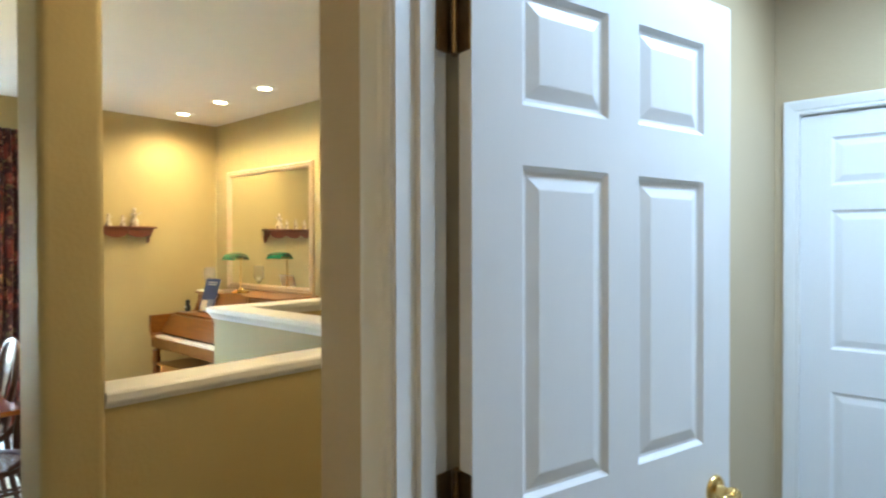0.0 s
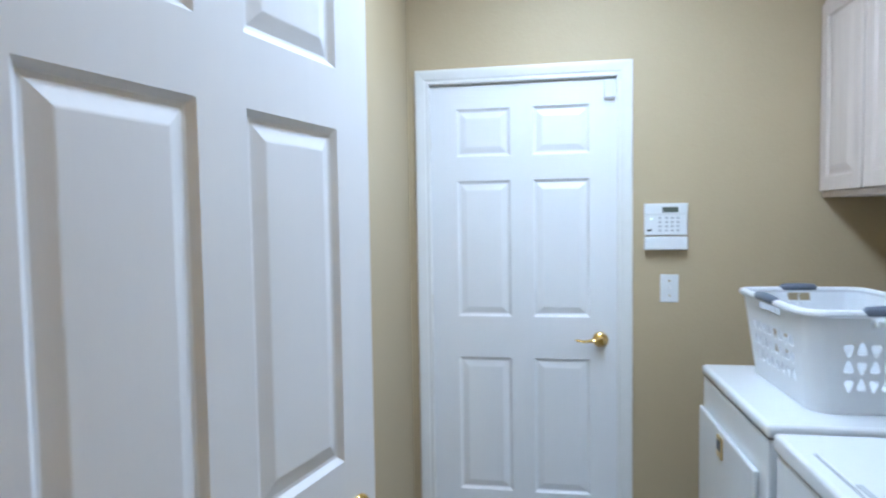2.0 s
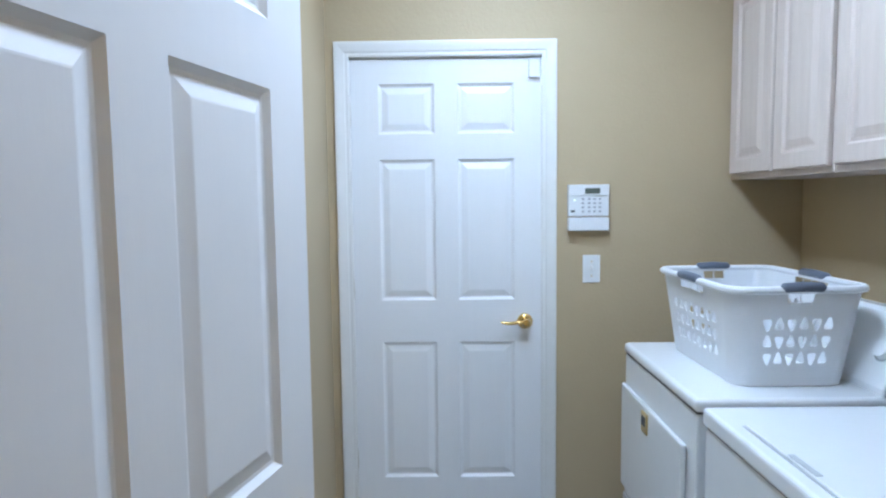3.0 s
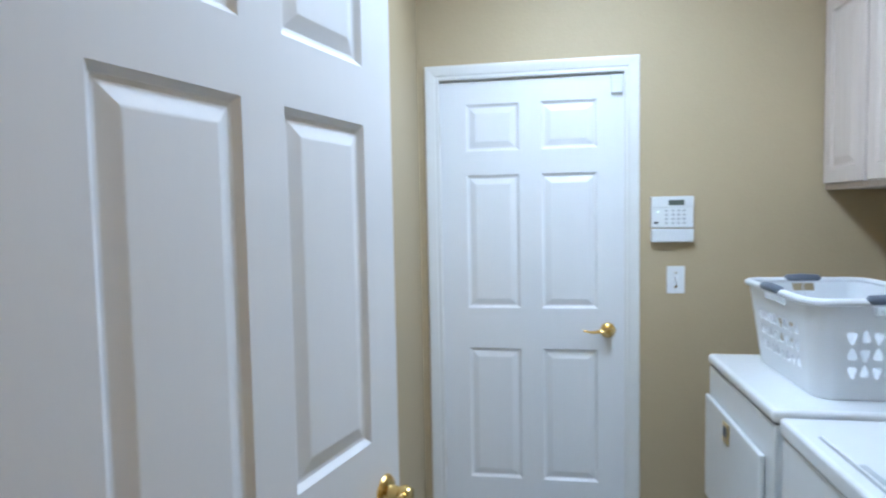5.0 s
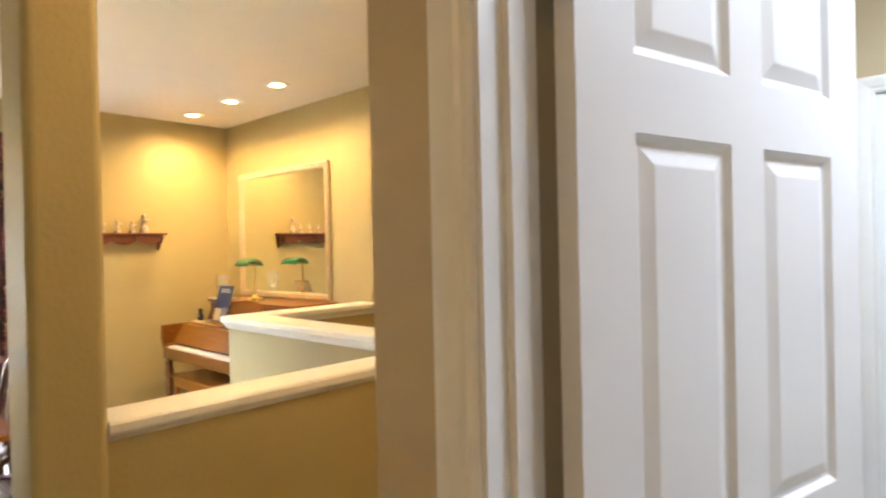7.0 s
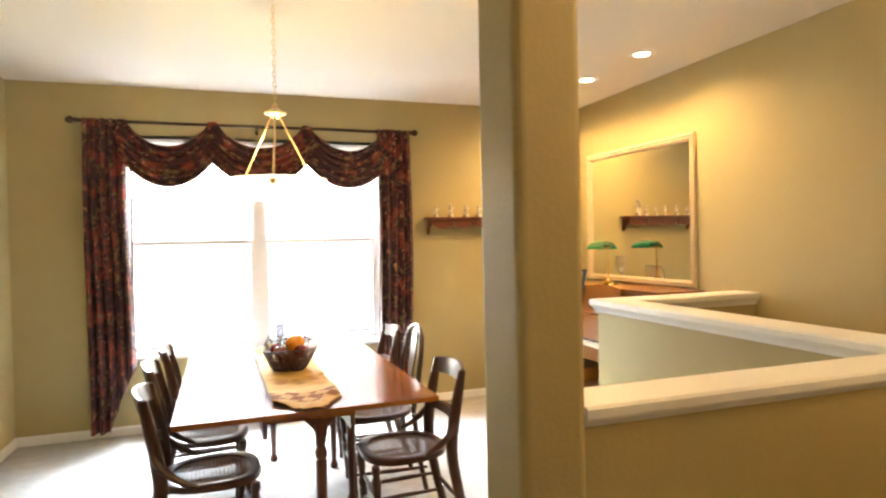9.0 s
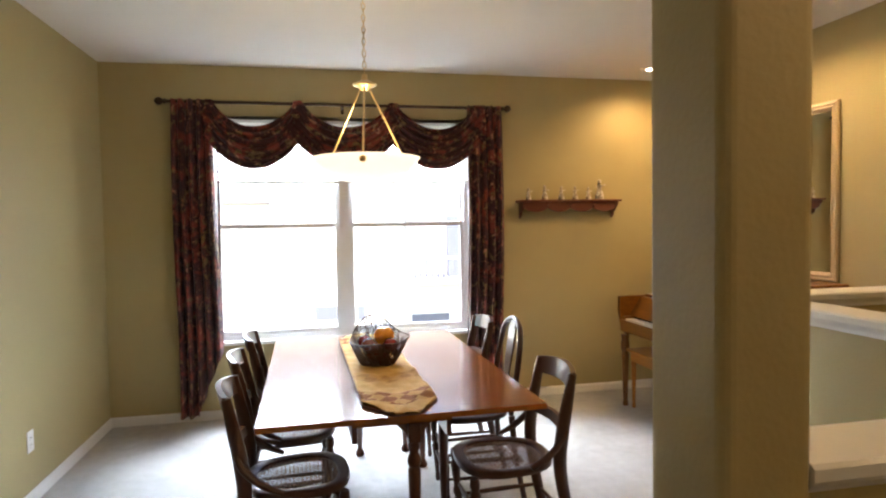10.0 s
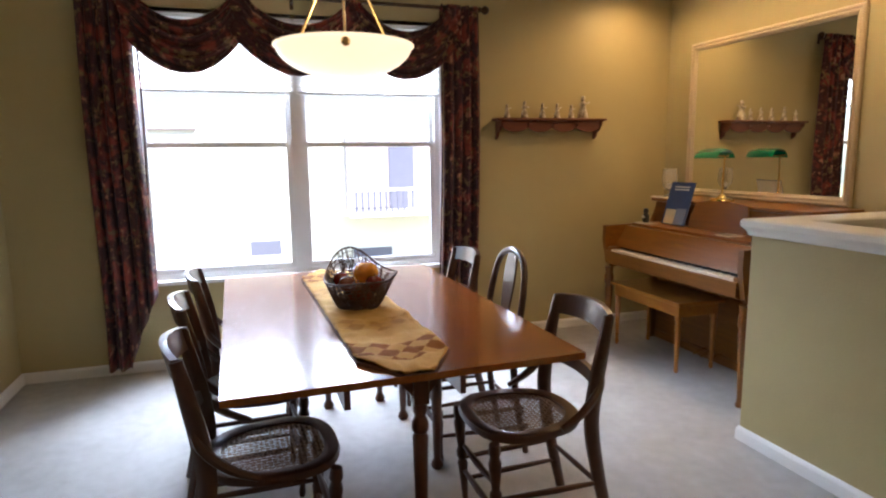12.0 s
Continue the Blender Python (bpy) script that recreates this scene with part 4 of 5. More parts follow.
CER = material("glazed_cream_ceramic", (0.72, 0.66, 0.54), 0.3, second=(0.12, 0.07, 0.04), scale=26, mix=0.25)
for y, h, lean in ((-0.345, 0.100, 0.3), (-0.21, 0.122, -0.2), (-0.068, 0.112, 0.1), (0.05, 0.112, 0.2), (0.165, 0.104, -0.1), (0.262, 0.170, 0.2)):
    r = h * 0.22
    f = lathe([(0.0, 0.0), (r * 1.05, 0.0), (r * 1.1, h * 0.05), (r * 0.85, h * 0.30), (r * 0.45, h * 0.55), (r * 0.62, h * 0.66), (r * 0.30, h * 0.76), (r * 0.46, h * 0.86), (r * 0.40, h * 0.95), (0.0, h)], 14)
    tube([(0.0, -r * 0.9, h * 0.60), (r * 0.5, -r * 0.5, h * 0.66), (r * 0.9, 0.0, h * 0.62), (r * 0.5, r * 0.6, h * 0.66), (0, r * 1.5, h * (0.70 + lean * 0.2))], r * 0.16, 6, f)
    fg = tagged(part("figurine", f, CER, None, "small cream ceramic figurine standing on the mahogany shelf", smooth=True), category="figurine")
    fg.matrix_basis = pose(WX + 0.07, 2.003 + y * 1.03, 1.6435)

pn = thing("upright_piano", pose(-4.745, 2.31, 0), "honey-brown upright console piano with white keys", "piano")
PL_, PR_ = -0.66, 0.66
IV = material("ivory_keys", (0.84, 0.82, 0.78), 0.25, second=(0.72, 0.68, 0.60), scale=20)
for s_ in (PL_, PR_):
    a, c = (s_, s_ + 0.036) if s_ < 0 else (s_ - 0.036, s_)
    side = [(0.36, 0.0), (0.75, 0.0), (0.75, 1.03), (0.40, 1.03), (0.375, 0.96), (0.345, 0.885), (0.30, 0.872), (-0.055, 0.868), (-0.060, 0.76), (-0.030, 0.60), (0.0, 0.565), (0.36, 0.565)]
    b = prism(side, a, c, axis="x")
    part("side_panel", b, PIANOW, pn)
    lg = lathe([(0.0, 0.0), (0.020, 0.0), (0.024, 0.015), (0.016, 0.035), (0.022, 0.20), (0.030, 0.40), (0.024, 0.43), (0.034, 0.45), (0.034, 0.50), (0.026, 0.52), (0.032, 0.565), (0, 0.565)], 16, m=Matrix.Translation(((a + c) / 2, -0.005, 0)))
    part("leg", lg, PIANOW, pn, smooth=True)
b = box(PL_ + 0.037, PR_ - 0.037, -0.045, 0.33, 0.595, 0.655, 0.004)
part("key_bed", b, PIANOW, pn)
part("key_slip", box(PL_ + 0.037, PR_ - 0.037, -0.058, -0.046, 0.600, 0.690, 0.004), PIANOW, pn)
part("fallboard", prism([(0.026, 0.717), (0.034, 0.732), (0.115, 0.862), (0.19, 0.862), (0.19, 0.717)], PL_ + 0.037, PR_ - 0.037, axis="x"), PIANOW, pn, "sloping brown fallboard above the keys")
part("fallboard_top", box(PL_ + 0.037, PR_ - 0.037, 0.155, 0.40, 0.862, 0.880, 0.004), PIANOW, pn)
part("music_board", box(PL_ + 0.037, PR_ - 0.037, 0.36, 0.385, 0.882, 1.03, 0.003), PIANOW, pn)
part("lid", box(PL_ - 0.012, PR_ + 0.012, 0.355, 0.752, 1.032, 1.054, 0.006, segs=2), PIANOW, pn)
part("lower_panel", box(PL_ + 0.037, PR_ - 0.037, 0.40, 0.425, 0.06, 0.595), PIANOW, pn)
part("music_desk", prism([(-0.24, 0.0), (0.24, 0.0), (0.25, 0.06), (0.22, 0.175), (0.12, 0.190), (0, 0.195), (-0.12, 0.190), (-0.22, 0.175), (-0.25, 0.06)], -0.006, 0.006, axis="y", bevel=0.002), PIANOW, pn,
     at=pose(0.05, 0.30, 0.882, -14))
kw = (PR_ - PL_ - 0.16) / 52
mew = mesh_of("white_key", box(0.0004, kw - 0.0004, -0.035, 0.15, 0.672, 0.700, 0.0012), IV)
meb = mesh_of("black_key", box(-0.0055, 0.0055, 0.030, 0.15, 0.700, 0.714, 0.0015), DARK)
for i in range(52):
    k_ = new("white_key", mew)
    k_.parent, k_.location = pn, (PL_ + 0.08 + i * kw, 0, 0)
    if i % 7 in (0, 2, 3, 5, 6) and i < 51:
        k_ = new("black_key", meb)
        k_.parent, k_.location = pn, (PL_ + 0.08 + (i + 1) * kw, 0, 0)
for a, c in ((PL_ + 0.037, PL_ + 0.079), (PR_ - 0.079, PR_ - 0.037)):
    part("key_block", box(a, c, -0.043, 0.155, 0.656, 0.715, 0.004), PIANOW, pn)
for x in (-0.07, 0.0, 0.07):
    part("pedal", tube([(x, 0.39, 0.075), (x, 0.34, 0.070), (x, 0.29, 0.045)], [0.008, 0.009, 0.015], 8, flat=0.5), BRASS, pn, "brass pedal", smooth=True)
part("maker_bars", box(-0.045, 0.045, -0.001, 0.0, -0.005, 0.005), BRASS, pn, "small gilt lettering strip", at=pose(0.0, 0.0745, 0.800, -58 + 90))
part("bottom_rail", box(PL_ + 0.037, PR_ - 0.037, 0.395, 0.43, 0.0, 0.058), PIANOW, pn)

OAK = material("golden_oak", (0.43, 0.185, 0.022), 0.3, second=(0.28, 0.092, 0.014), scale=4, stretch=(1, 9, 9), coat=0.3)
bn = thing("piano_bench", pose(-4.985, 2.47, 0), "golden oak piano bench tucked under the keyboard", "bench")
part("seat", box(-0.375, 0.375, -0.175, 0.175, 0.437, 0.460, 0.006, segs=2), OAK, bn)
part("apron", box(-0.345, 0.345, -0.150, 0.150, 0.365, 0.4365), OAK, bn)
for x in (-0.325, 0.325):
    for y in (-0.135, 0.135):
        lgp = [(0.0, 0.0), (0.011, 0.0), (0.015, 0.02), (0.012, 0.04), (0.016, 0.18), (0.020, 0.30), (0.016, 0.325), (0.023, 0.34), (0.020, 0.365), (0.0, 0.365)]
        part("leg", lathe(lgp, 14, m=Matrix.Translation((x, y, 0))), OAK, bn, smooth=True)

PTOP = 1.0545
CLEAR = bpy.data.materials.new("clear_crystal")
CLEAR.use_nodes = True
_p = CLEAR.node_tree.nodes["Principled BSDF"]
_p.inputs["Base Color"].default_value = (0.97, 0.96, 0.93, 1)
_p.inputs["Roughness"].default_value, _p.inputs["Transmission Weight"].default_value, _p.inputs["IOR"].default_value = 0.08, 0.88, 1.5
for x, y in ((-5.38, 2.79),):
    v_ = thing("glass_hurricane", pose(x, y, PTOP + 0.003), "clear cut-glass hurricane candle holder on the piano", "candle holder")
    p_ = [(0.0, 0.0), (0.038, 0.0), (0.042, 0.006), (0.018, 0.018), (0.010, 0.032), (0.013, 0.046), (0.030, 0.058), (0.048, 0.085), (0.055, 0.12), (0.053, 0.155), (0.047, 0.185), (0.050, 0.205)]
    p_ += [(r - 0.004, z + 0.001) for r, z in p_[-1:5:-1]] + [(0.0, 0.062)]
    part("glass", lathe(p_, 24), CLEAR, v_, smooth=True)
    part("candle", lathe([(0.0, 0.064), (0.017, 0.064), (0.017, 0.10), (0.0, 0.101)], 14), IV, v_, "short white candle")
dl = part("doily", lathe([(0.0, 0.0), (0.105, 0.0), (0.110, 0.0012), (0.105, 0.0024), (0.0, 0.0026)], 26), material("white_lace", (0.75, 0.70, 0.60), 0.9, second=(0.62, 0.56, 0.46), scale=60), None)
tagged(dl, "round white lace doily lying on the piano lid", "doily")
dl.matrix_basis = pose(-5.37, 2.78, PTOP) @ Matrix.Diagonal((1.5, 0.9, 1, 1))

GREEN = bpy.data.materials.new("green_cased_glass")
GREEN.use_nodes = True
_p = GREEN.node_tree.nodes["Principled BSDF"]
_p.inputs["Base Color"].default_value = (0.0, 0.14, 0.055, 1)
_p.inputs["Roughness"].default_value, _p.inputs["Coat Weight"].default_value = 0.12, 0.8
_p.inputs["Emission Color"].default_value, _p.inputs["Emission Strength"].default_value = (0.0, 0.45, 0.20, 1), 0.004
lp = thing("bankers_lamp", pose(-4.88, 2.82, PTOP), "brass banker's desk lamp with a green glass shade", "desk lamp")
part("base", lathe([(0.0, 0.0), (0.075, 0.0), (0.078, 0.006), (0.060, 0.016), (0.030, 0.024), (0.016, 0.045), (0.0, 0.046)], 28), BRASS, lp, smooth=True)
part("stem", tube([(0, 0, 0.04), (0, 0, 0.20), (0, 0.004, 0.29)], [0.007, 0.006, 0.006], 10), BRASS, lp, smooth=True)
part("cross_arm", tube([(0.035, 0, 0.30), (-0.16, 0, 0.30)], 0.006, 8), BRASS, lp, smooth=True)
b = bmesh.new()
rr = []
for i in range(15):
    a = math.pi * (0.06 + 0.88 * i / 14)
    rr.append([b.verts.new((x, 0.010 - 0.075 * math.cos(a), 0.270 + 0.080 * math.sin(a) * (1 - 0.10 * abs(x / 0.11) ** 4))) for x in [-0.11 + 0.22 * k / 12 for k in range(13)]])
for a, c in zip(rr, rr[1:]):
    for k in range(12):
        b.faces.new((a[k], a[k + 1], c[k + 1], c[k]))
b.normal_update()
bmesh.ops.solidify(b, geom=b.faces[:], thickness=0.004)
part("shade", b, GREEN, lp, "glossy green glass shade", smooth=True, at=pose(-0.105, 0, 0))

BLUE = material("night_blue_cover", (0.014, 0.028, 0.10), 0.35, second=(0.03, 0.06, 0.16), scale=8)
bk = thing("music_book", pose(-5.08, 2.595, 0.889, -17, 0, 3), "dark blue music book leaning on the music desk", "book")
part("pages", box(-0.108, 0.108, 0.0, 0.004, 0.0, 0.295), IV, bk)
part("cover", box(-0.112, 0.112, -0.003, -0.0005, -0.002, 0.300), BLUE, bk)
part("picture_patch", box(-0.095, 0.0, -0.0042, -0.0034, 0.004, 0.105, 0.0), material("cream_print", (0.62, 0.52, 0.33), 0.5, second=(0.50, 0.40, 0.22), scale=14), bk)
part("grey_patch", box(0.002, 0.095, -0.0042, -0.0034, 0.004, 0.115, 0.0), material("slate_print", (0.14, 0.16, 0.22), 0.5, second=(0.20, 0.22, 0.27), scale=14), bk)
for z in (0.262, 0.243):
    part("title_bar", box(-0.07, 0.07, -0.0042, -0.0034, z, z + 0.008), IV, bk)
bp_ = thing("music_book", pose(-4.50, 2.54, 0.8815), "small pale booklet lying on the piano ledge", "book")
part("pages", box(-0.06, 0.06, -0.05, 0.05, 0.0, 0.007, 0.001), IV, bp_)
tc_ = thing("tent_card", pose(-4.27, 2.56, 0.8815, 0, 0, 20), "small black folded card standing on the piano ledge", "card")
part("front_leaf", box(-0.030, 0.030, -0.001, 0.001, 0.0, 0.088), DARK, tc_, at=pose(0, -0.022, 0.0005, -14))
part("back_leaf", box(-0.030, 0.030, -0.001, 0.001, 0.0, 0.088), IV, tc_, "white back leaf", at=pose(0, 0.022, 0.0005, 14))
nk = thing("trinket_figure", pose(-5.33, 2.56, 0.8815), "small black and white trinket on the piano ledge", "ornament")
part("body", lathe([(0.0, 0.0), (0.020, 0.0), (0.026, 0.02), (0.024, 0.05), (0.014, 0.065), (0.020, 0.08), (0.016, 0.10), (0.0, 0.106)], 16), DARK, nk, smooth=True)
part("face_disc", lathe([(0.0, 0.0), (0.013, 0.0), (0.012, 0.004), (0.0, 0.005)], 14, m=Matrix.Translation((0, -0.020, 0.040)) @ pose(0, 0, 0, 90)), IV, nk, smooth=True)
cl = part("white_cloth", box(-0.075, 0.075, -0.05, 0.05, 0.0, 0.002, 0.0008), IV, None)
tagged(cl, "small white cloth under the trinket", "cloth")
cl.matrix_basis = pose(-5.30, 2.54, 0.880)

# ---- wall fittings ----
def outlet(at, label):
    o = thing("wall_outlet", at, label, "outlet")
    part("cover_plate", box(-0.035, 0.035, -0.006, -0.0005, -0.057, 0.057, 0.003, segs=2), VINYL, o)
    for z in (-0.020, 0.020):
        part("socket", lathe([(0.0, 0.0), (0.016, 0.0), (0.015, 0.002), (0.0, 0.0022)], 16, m=Matrix.Translation((0, -0.006, z)) @ pose(0, 0, 0, 90)), VINYL, o)
        for x in (-0.006, 0.006):
            part("slot", box(x - 0.001, x + 0.001, -0.0090, -0.0081, z - 0.004, z + 0.005), DARK, o)
    return o


outlet(pose(-4.576, SY, 0.335, 0, 0, 180), "white duplex outlet on the long side wall")
sw = thing("light_switch", pose(0.368, LY, 1.158), "white toggle light switch below the alarm keypad", "light switch")
part("cover_plate", box(-0.036, 0.036, -0.006, -0.0005, -0.058, 0.058, 0.003, segs=2), APPL, sw)
part("toggle", box(-0.005, 0.005, -0.018, -0.006, -0.004, 0.014, 0.002), VINYL, sw)
for z in (-0.030, 0.030):
    part("screw", lathe([(0.0, 0.0), (0.0035, 0.0), (0.0, 0.0015)], 10, m=Matrix.Translation((0, -0.006, z)) @ pose(0, 0, 0, 90)), BRASS, sw)

kp = thing("alarm_keypad", pose(0.350, LY, 1.413), "white alarm keypad with a grey display and flip-down door", "keypad")
part("housing", box(-0.084, 0.084, -0.026, -0.0005, -0.035, 0.095, 0.004, segs=2), APPL, kp)
part("flip_door", box(-0.084, 0.084, -0.034, -0.0005, -0.095, -0.040, 0.005, segs=2), APPL, kp)
part("upper_cover", box(-0.084, 0.084, -0.030, -0.0265, 0.050, 0.095, 0.0015), APPL, kp)
part("display", box(-0.016, 0.046, -0.032, -0.0305, 0.058, 0.080, 0.001), material("lcd_grey", (0.13, 0.15, 0.13), 0.2, second=(0.10, 0.12, 0.10), scale=30), kp)
GREYP = material("grey_key_rubber", (0.42, 0.44, 0.46), 0.6, second=(0.36, 0.38, 0.40), scale=40)
keym = mesh_of("key", box(-0.0055, 0.0055, -0.0285, -0.026, -0.004, 0.004, 0.001), GREYP)
for r in range(4):
    for c_ in range(4):
        o = new("key", keym)
        o.parent, o.location = kp, (-0.020 + 0.022 * c_ + (-0.004 if c_ == 0 else 0), 0, 0.036 - 0.017 * r)
part("status_light", box(-0.062, -0.054, -0.0285, -0.026, 0.028, 0.036, 0.001), glow("green_status_light", (0.6, 1.0, 0.75), 0.3), kp)
part("label_bar", box(-0.074, -0.056, -0.0272, -0.0262, -0.018, -0.010), DARK, kp)

# ---- washer, dryer ----
GOLD = material("gold_trim_badge", (0.72, 0.58, 0.30), 0.3, 0.9, second=(0.60, 0.46, 0.22), scale=30)
# dark grey that plays the shade in panel seams and the pull's hollow
SEAM = material("shadow_gap_grey", (0.10, 0.10, 0.11), 0.6, second=(0.13, 0.13, 0.14), scale=30)
dr = thing("clothes_dryer", pose(0.436, 2.143, 0), "white front-loading dryer with a gold door pull", "dryer")
part("cabinet", box(0.006, 0.70, 0.0, 0.665, 0.02, 0.862, 0.008, segs=2), APPL, dr)
part("top_panel", box(0.0, 0.70, -0.006, 0.671, 0.866, 0.905, 0.014, segs=3), APPL, dr)
part("top_seam", box(0.008, 0.69, 0.004, 0.661, 0.8605, 0.868), SEAM, dr)
part("door", box(-0.012, 0.004, 0.060, 0.655, 0.36, 0.755, 0.008, segs=3), APPL, dr, "white hamper door")
part("toe_panel", box(-0.004, 0.004, 0.02, 0.645, 0.03, 0.33, 0.004, segs=2), APPL, dr)
pull = box(-0.018, -0.011, 0.345, 0.400, 0.665, 0.735, 0.002)
part("door_pull", pull, GOLD, dr, "gold-trimmed recessed pull")
# flat dark plate on the pull, painted shade in place of a real hollow
part("pull_recess_shade", box(-0.0195, -0.0182, 0.355, 0.390, 0.690, 0.722), SEAM, dr)
cs = [(0.505, 0.906), (0.690, 0.906), (0.690, 1.115), (0.610, 1.125), (0.595, 1.115), (0.505, 0.925)]
part("console", prism([(u, v) for u, v in cs], 0.0, 0.665, axis="y", bevel=0.006), APPL, dr, "white sloping control console")
part("dial", lathe([(0.0, 0.0), (0.030, 0.0), (0.032, 0.004), (0.027, 0.018), (0.0, 0.020)], 24, m=Matrix.Translation((0.550, 0.06, 1.020)) @ pose(0, 0, 0, 0, -61, 0)), APPL, dr, "round white timer dial", smooth=True)
part("dial_ring", lathe([(0.034, 0.0), (0.036, 0.0), (0.036, 0.001), (0.034, 0.001)], 24, m=Matrix.Translation((0.549, 0.06, 1.020)) @ pose(0, 0, 0, 0, -61, 0)), GREYP, dr)

wa = thing("clothes_washer", pose(0.436, 1.404, 0), "white top-loading washer with a black control console", "washer")
part("cabinet", box(0.006, 0.70, 0.0, 0.690, 0.02, 0.846, 0.012, segs=3), APPL, wa)
part("top_panel", box(0.0, 0.70, -0.004, 0.694, 0.850, 0.900, 0.011, segs=3), APPL, wa)
part("top_seam", box(0.010, 0.69, 0.008, 0.682, 0.845, 0.852), SEAM, wa)
part("lid", box(0.040, 0.480, 0.085, 0.548, 0.9005, 0.908, 0.004, segs=2), APPL, wa, "white hinged lid")
part("lid_gap", box(0.037, 0.483, 0.082, 0.551, 0.8995, 0.9015), GREYP, wa)
part("lid_grip", box(0.043, 0.058, 0.27, 0.37, 0.9075, 0.9100, 0.001), GREYP, wa)
BLK = material("black_glass_console", (0.012, 0.012, 0.014), 0.18, second=(0.018, 0.018, 0.020), scale=20)
part("console", prism([(0.520, 0.901), (0.690, 0.901), (0.690, 1.075), (0.590, 1.085), (0.570, 1.075)], 0.0, 0.690, axis="y", bevel=0.008), BLK, wa, "black control console")
part("console_edge", prism([(0.566, 1.076), (0.590, 1.0865), (0.692, 1.0765), (0.692, 1.081), (0.590, 1.091), (0.562, 1.080)], 0.004, 0.686, axis="y"), DARK, wa)
for y in (0.56, 0.43, 0.30):
    part("knob", lathe([(0.0, 0.0), (0.020, 0.0), (0.019, 0.016), (0.0, 0.018)], 20, m=Matrix.Translation((0.546, y, 0.992)) @ pose(0, 0, 0, 0, -74, 0)), DARK, wa, smooth=True)
    part("knob_mark", box(-0.002, 0.002, -0.008, 0.008, 0.018, 0.0195, 0.0), APPL, wa, at=Matrix.Translation((0.546, y, 0.992)) @ pose(0, 0, 0, 0, -74, 0))
for k in range(5):
    part("label_bar", box(-0.003, 0.003, -0.03, 0.03 - 0.004 * k, 0.0, 0.0012), GREYP, wa, at=Matrix.Translation((0.536 + 0.0028 * k, 0.62, 0.952 + 0.009 * k)) @ pose(0, 0, 0, 0, -74, 0))

# ---- laundry basket ----
PLAS = material("white_ribbed_plastic", (0.74, 0.76, 0.78), 0.38, second=(0.70, 0.72, 0.75), scale=12)
HAND = material("slate_grey_grip", (0.10, 0.12, 0.16), 0.5, second=(0.13, 0.15, 0.19), scale=25)
lb = thing("laundry_basket", pose(0.750, 2.485, 0.9065, 0, 0, 1), "white plastic laundry basket with cut-out holes and grey grips", "laundry basket")


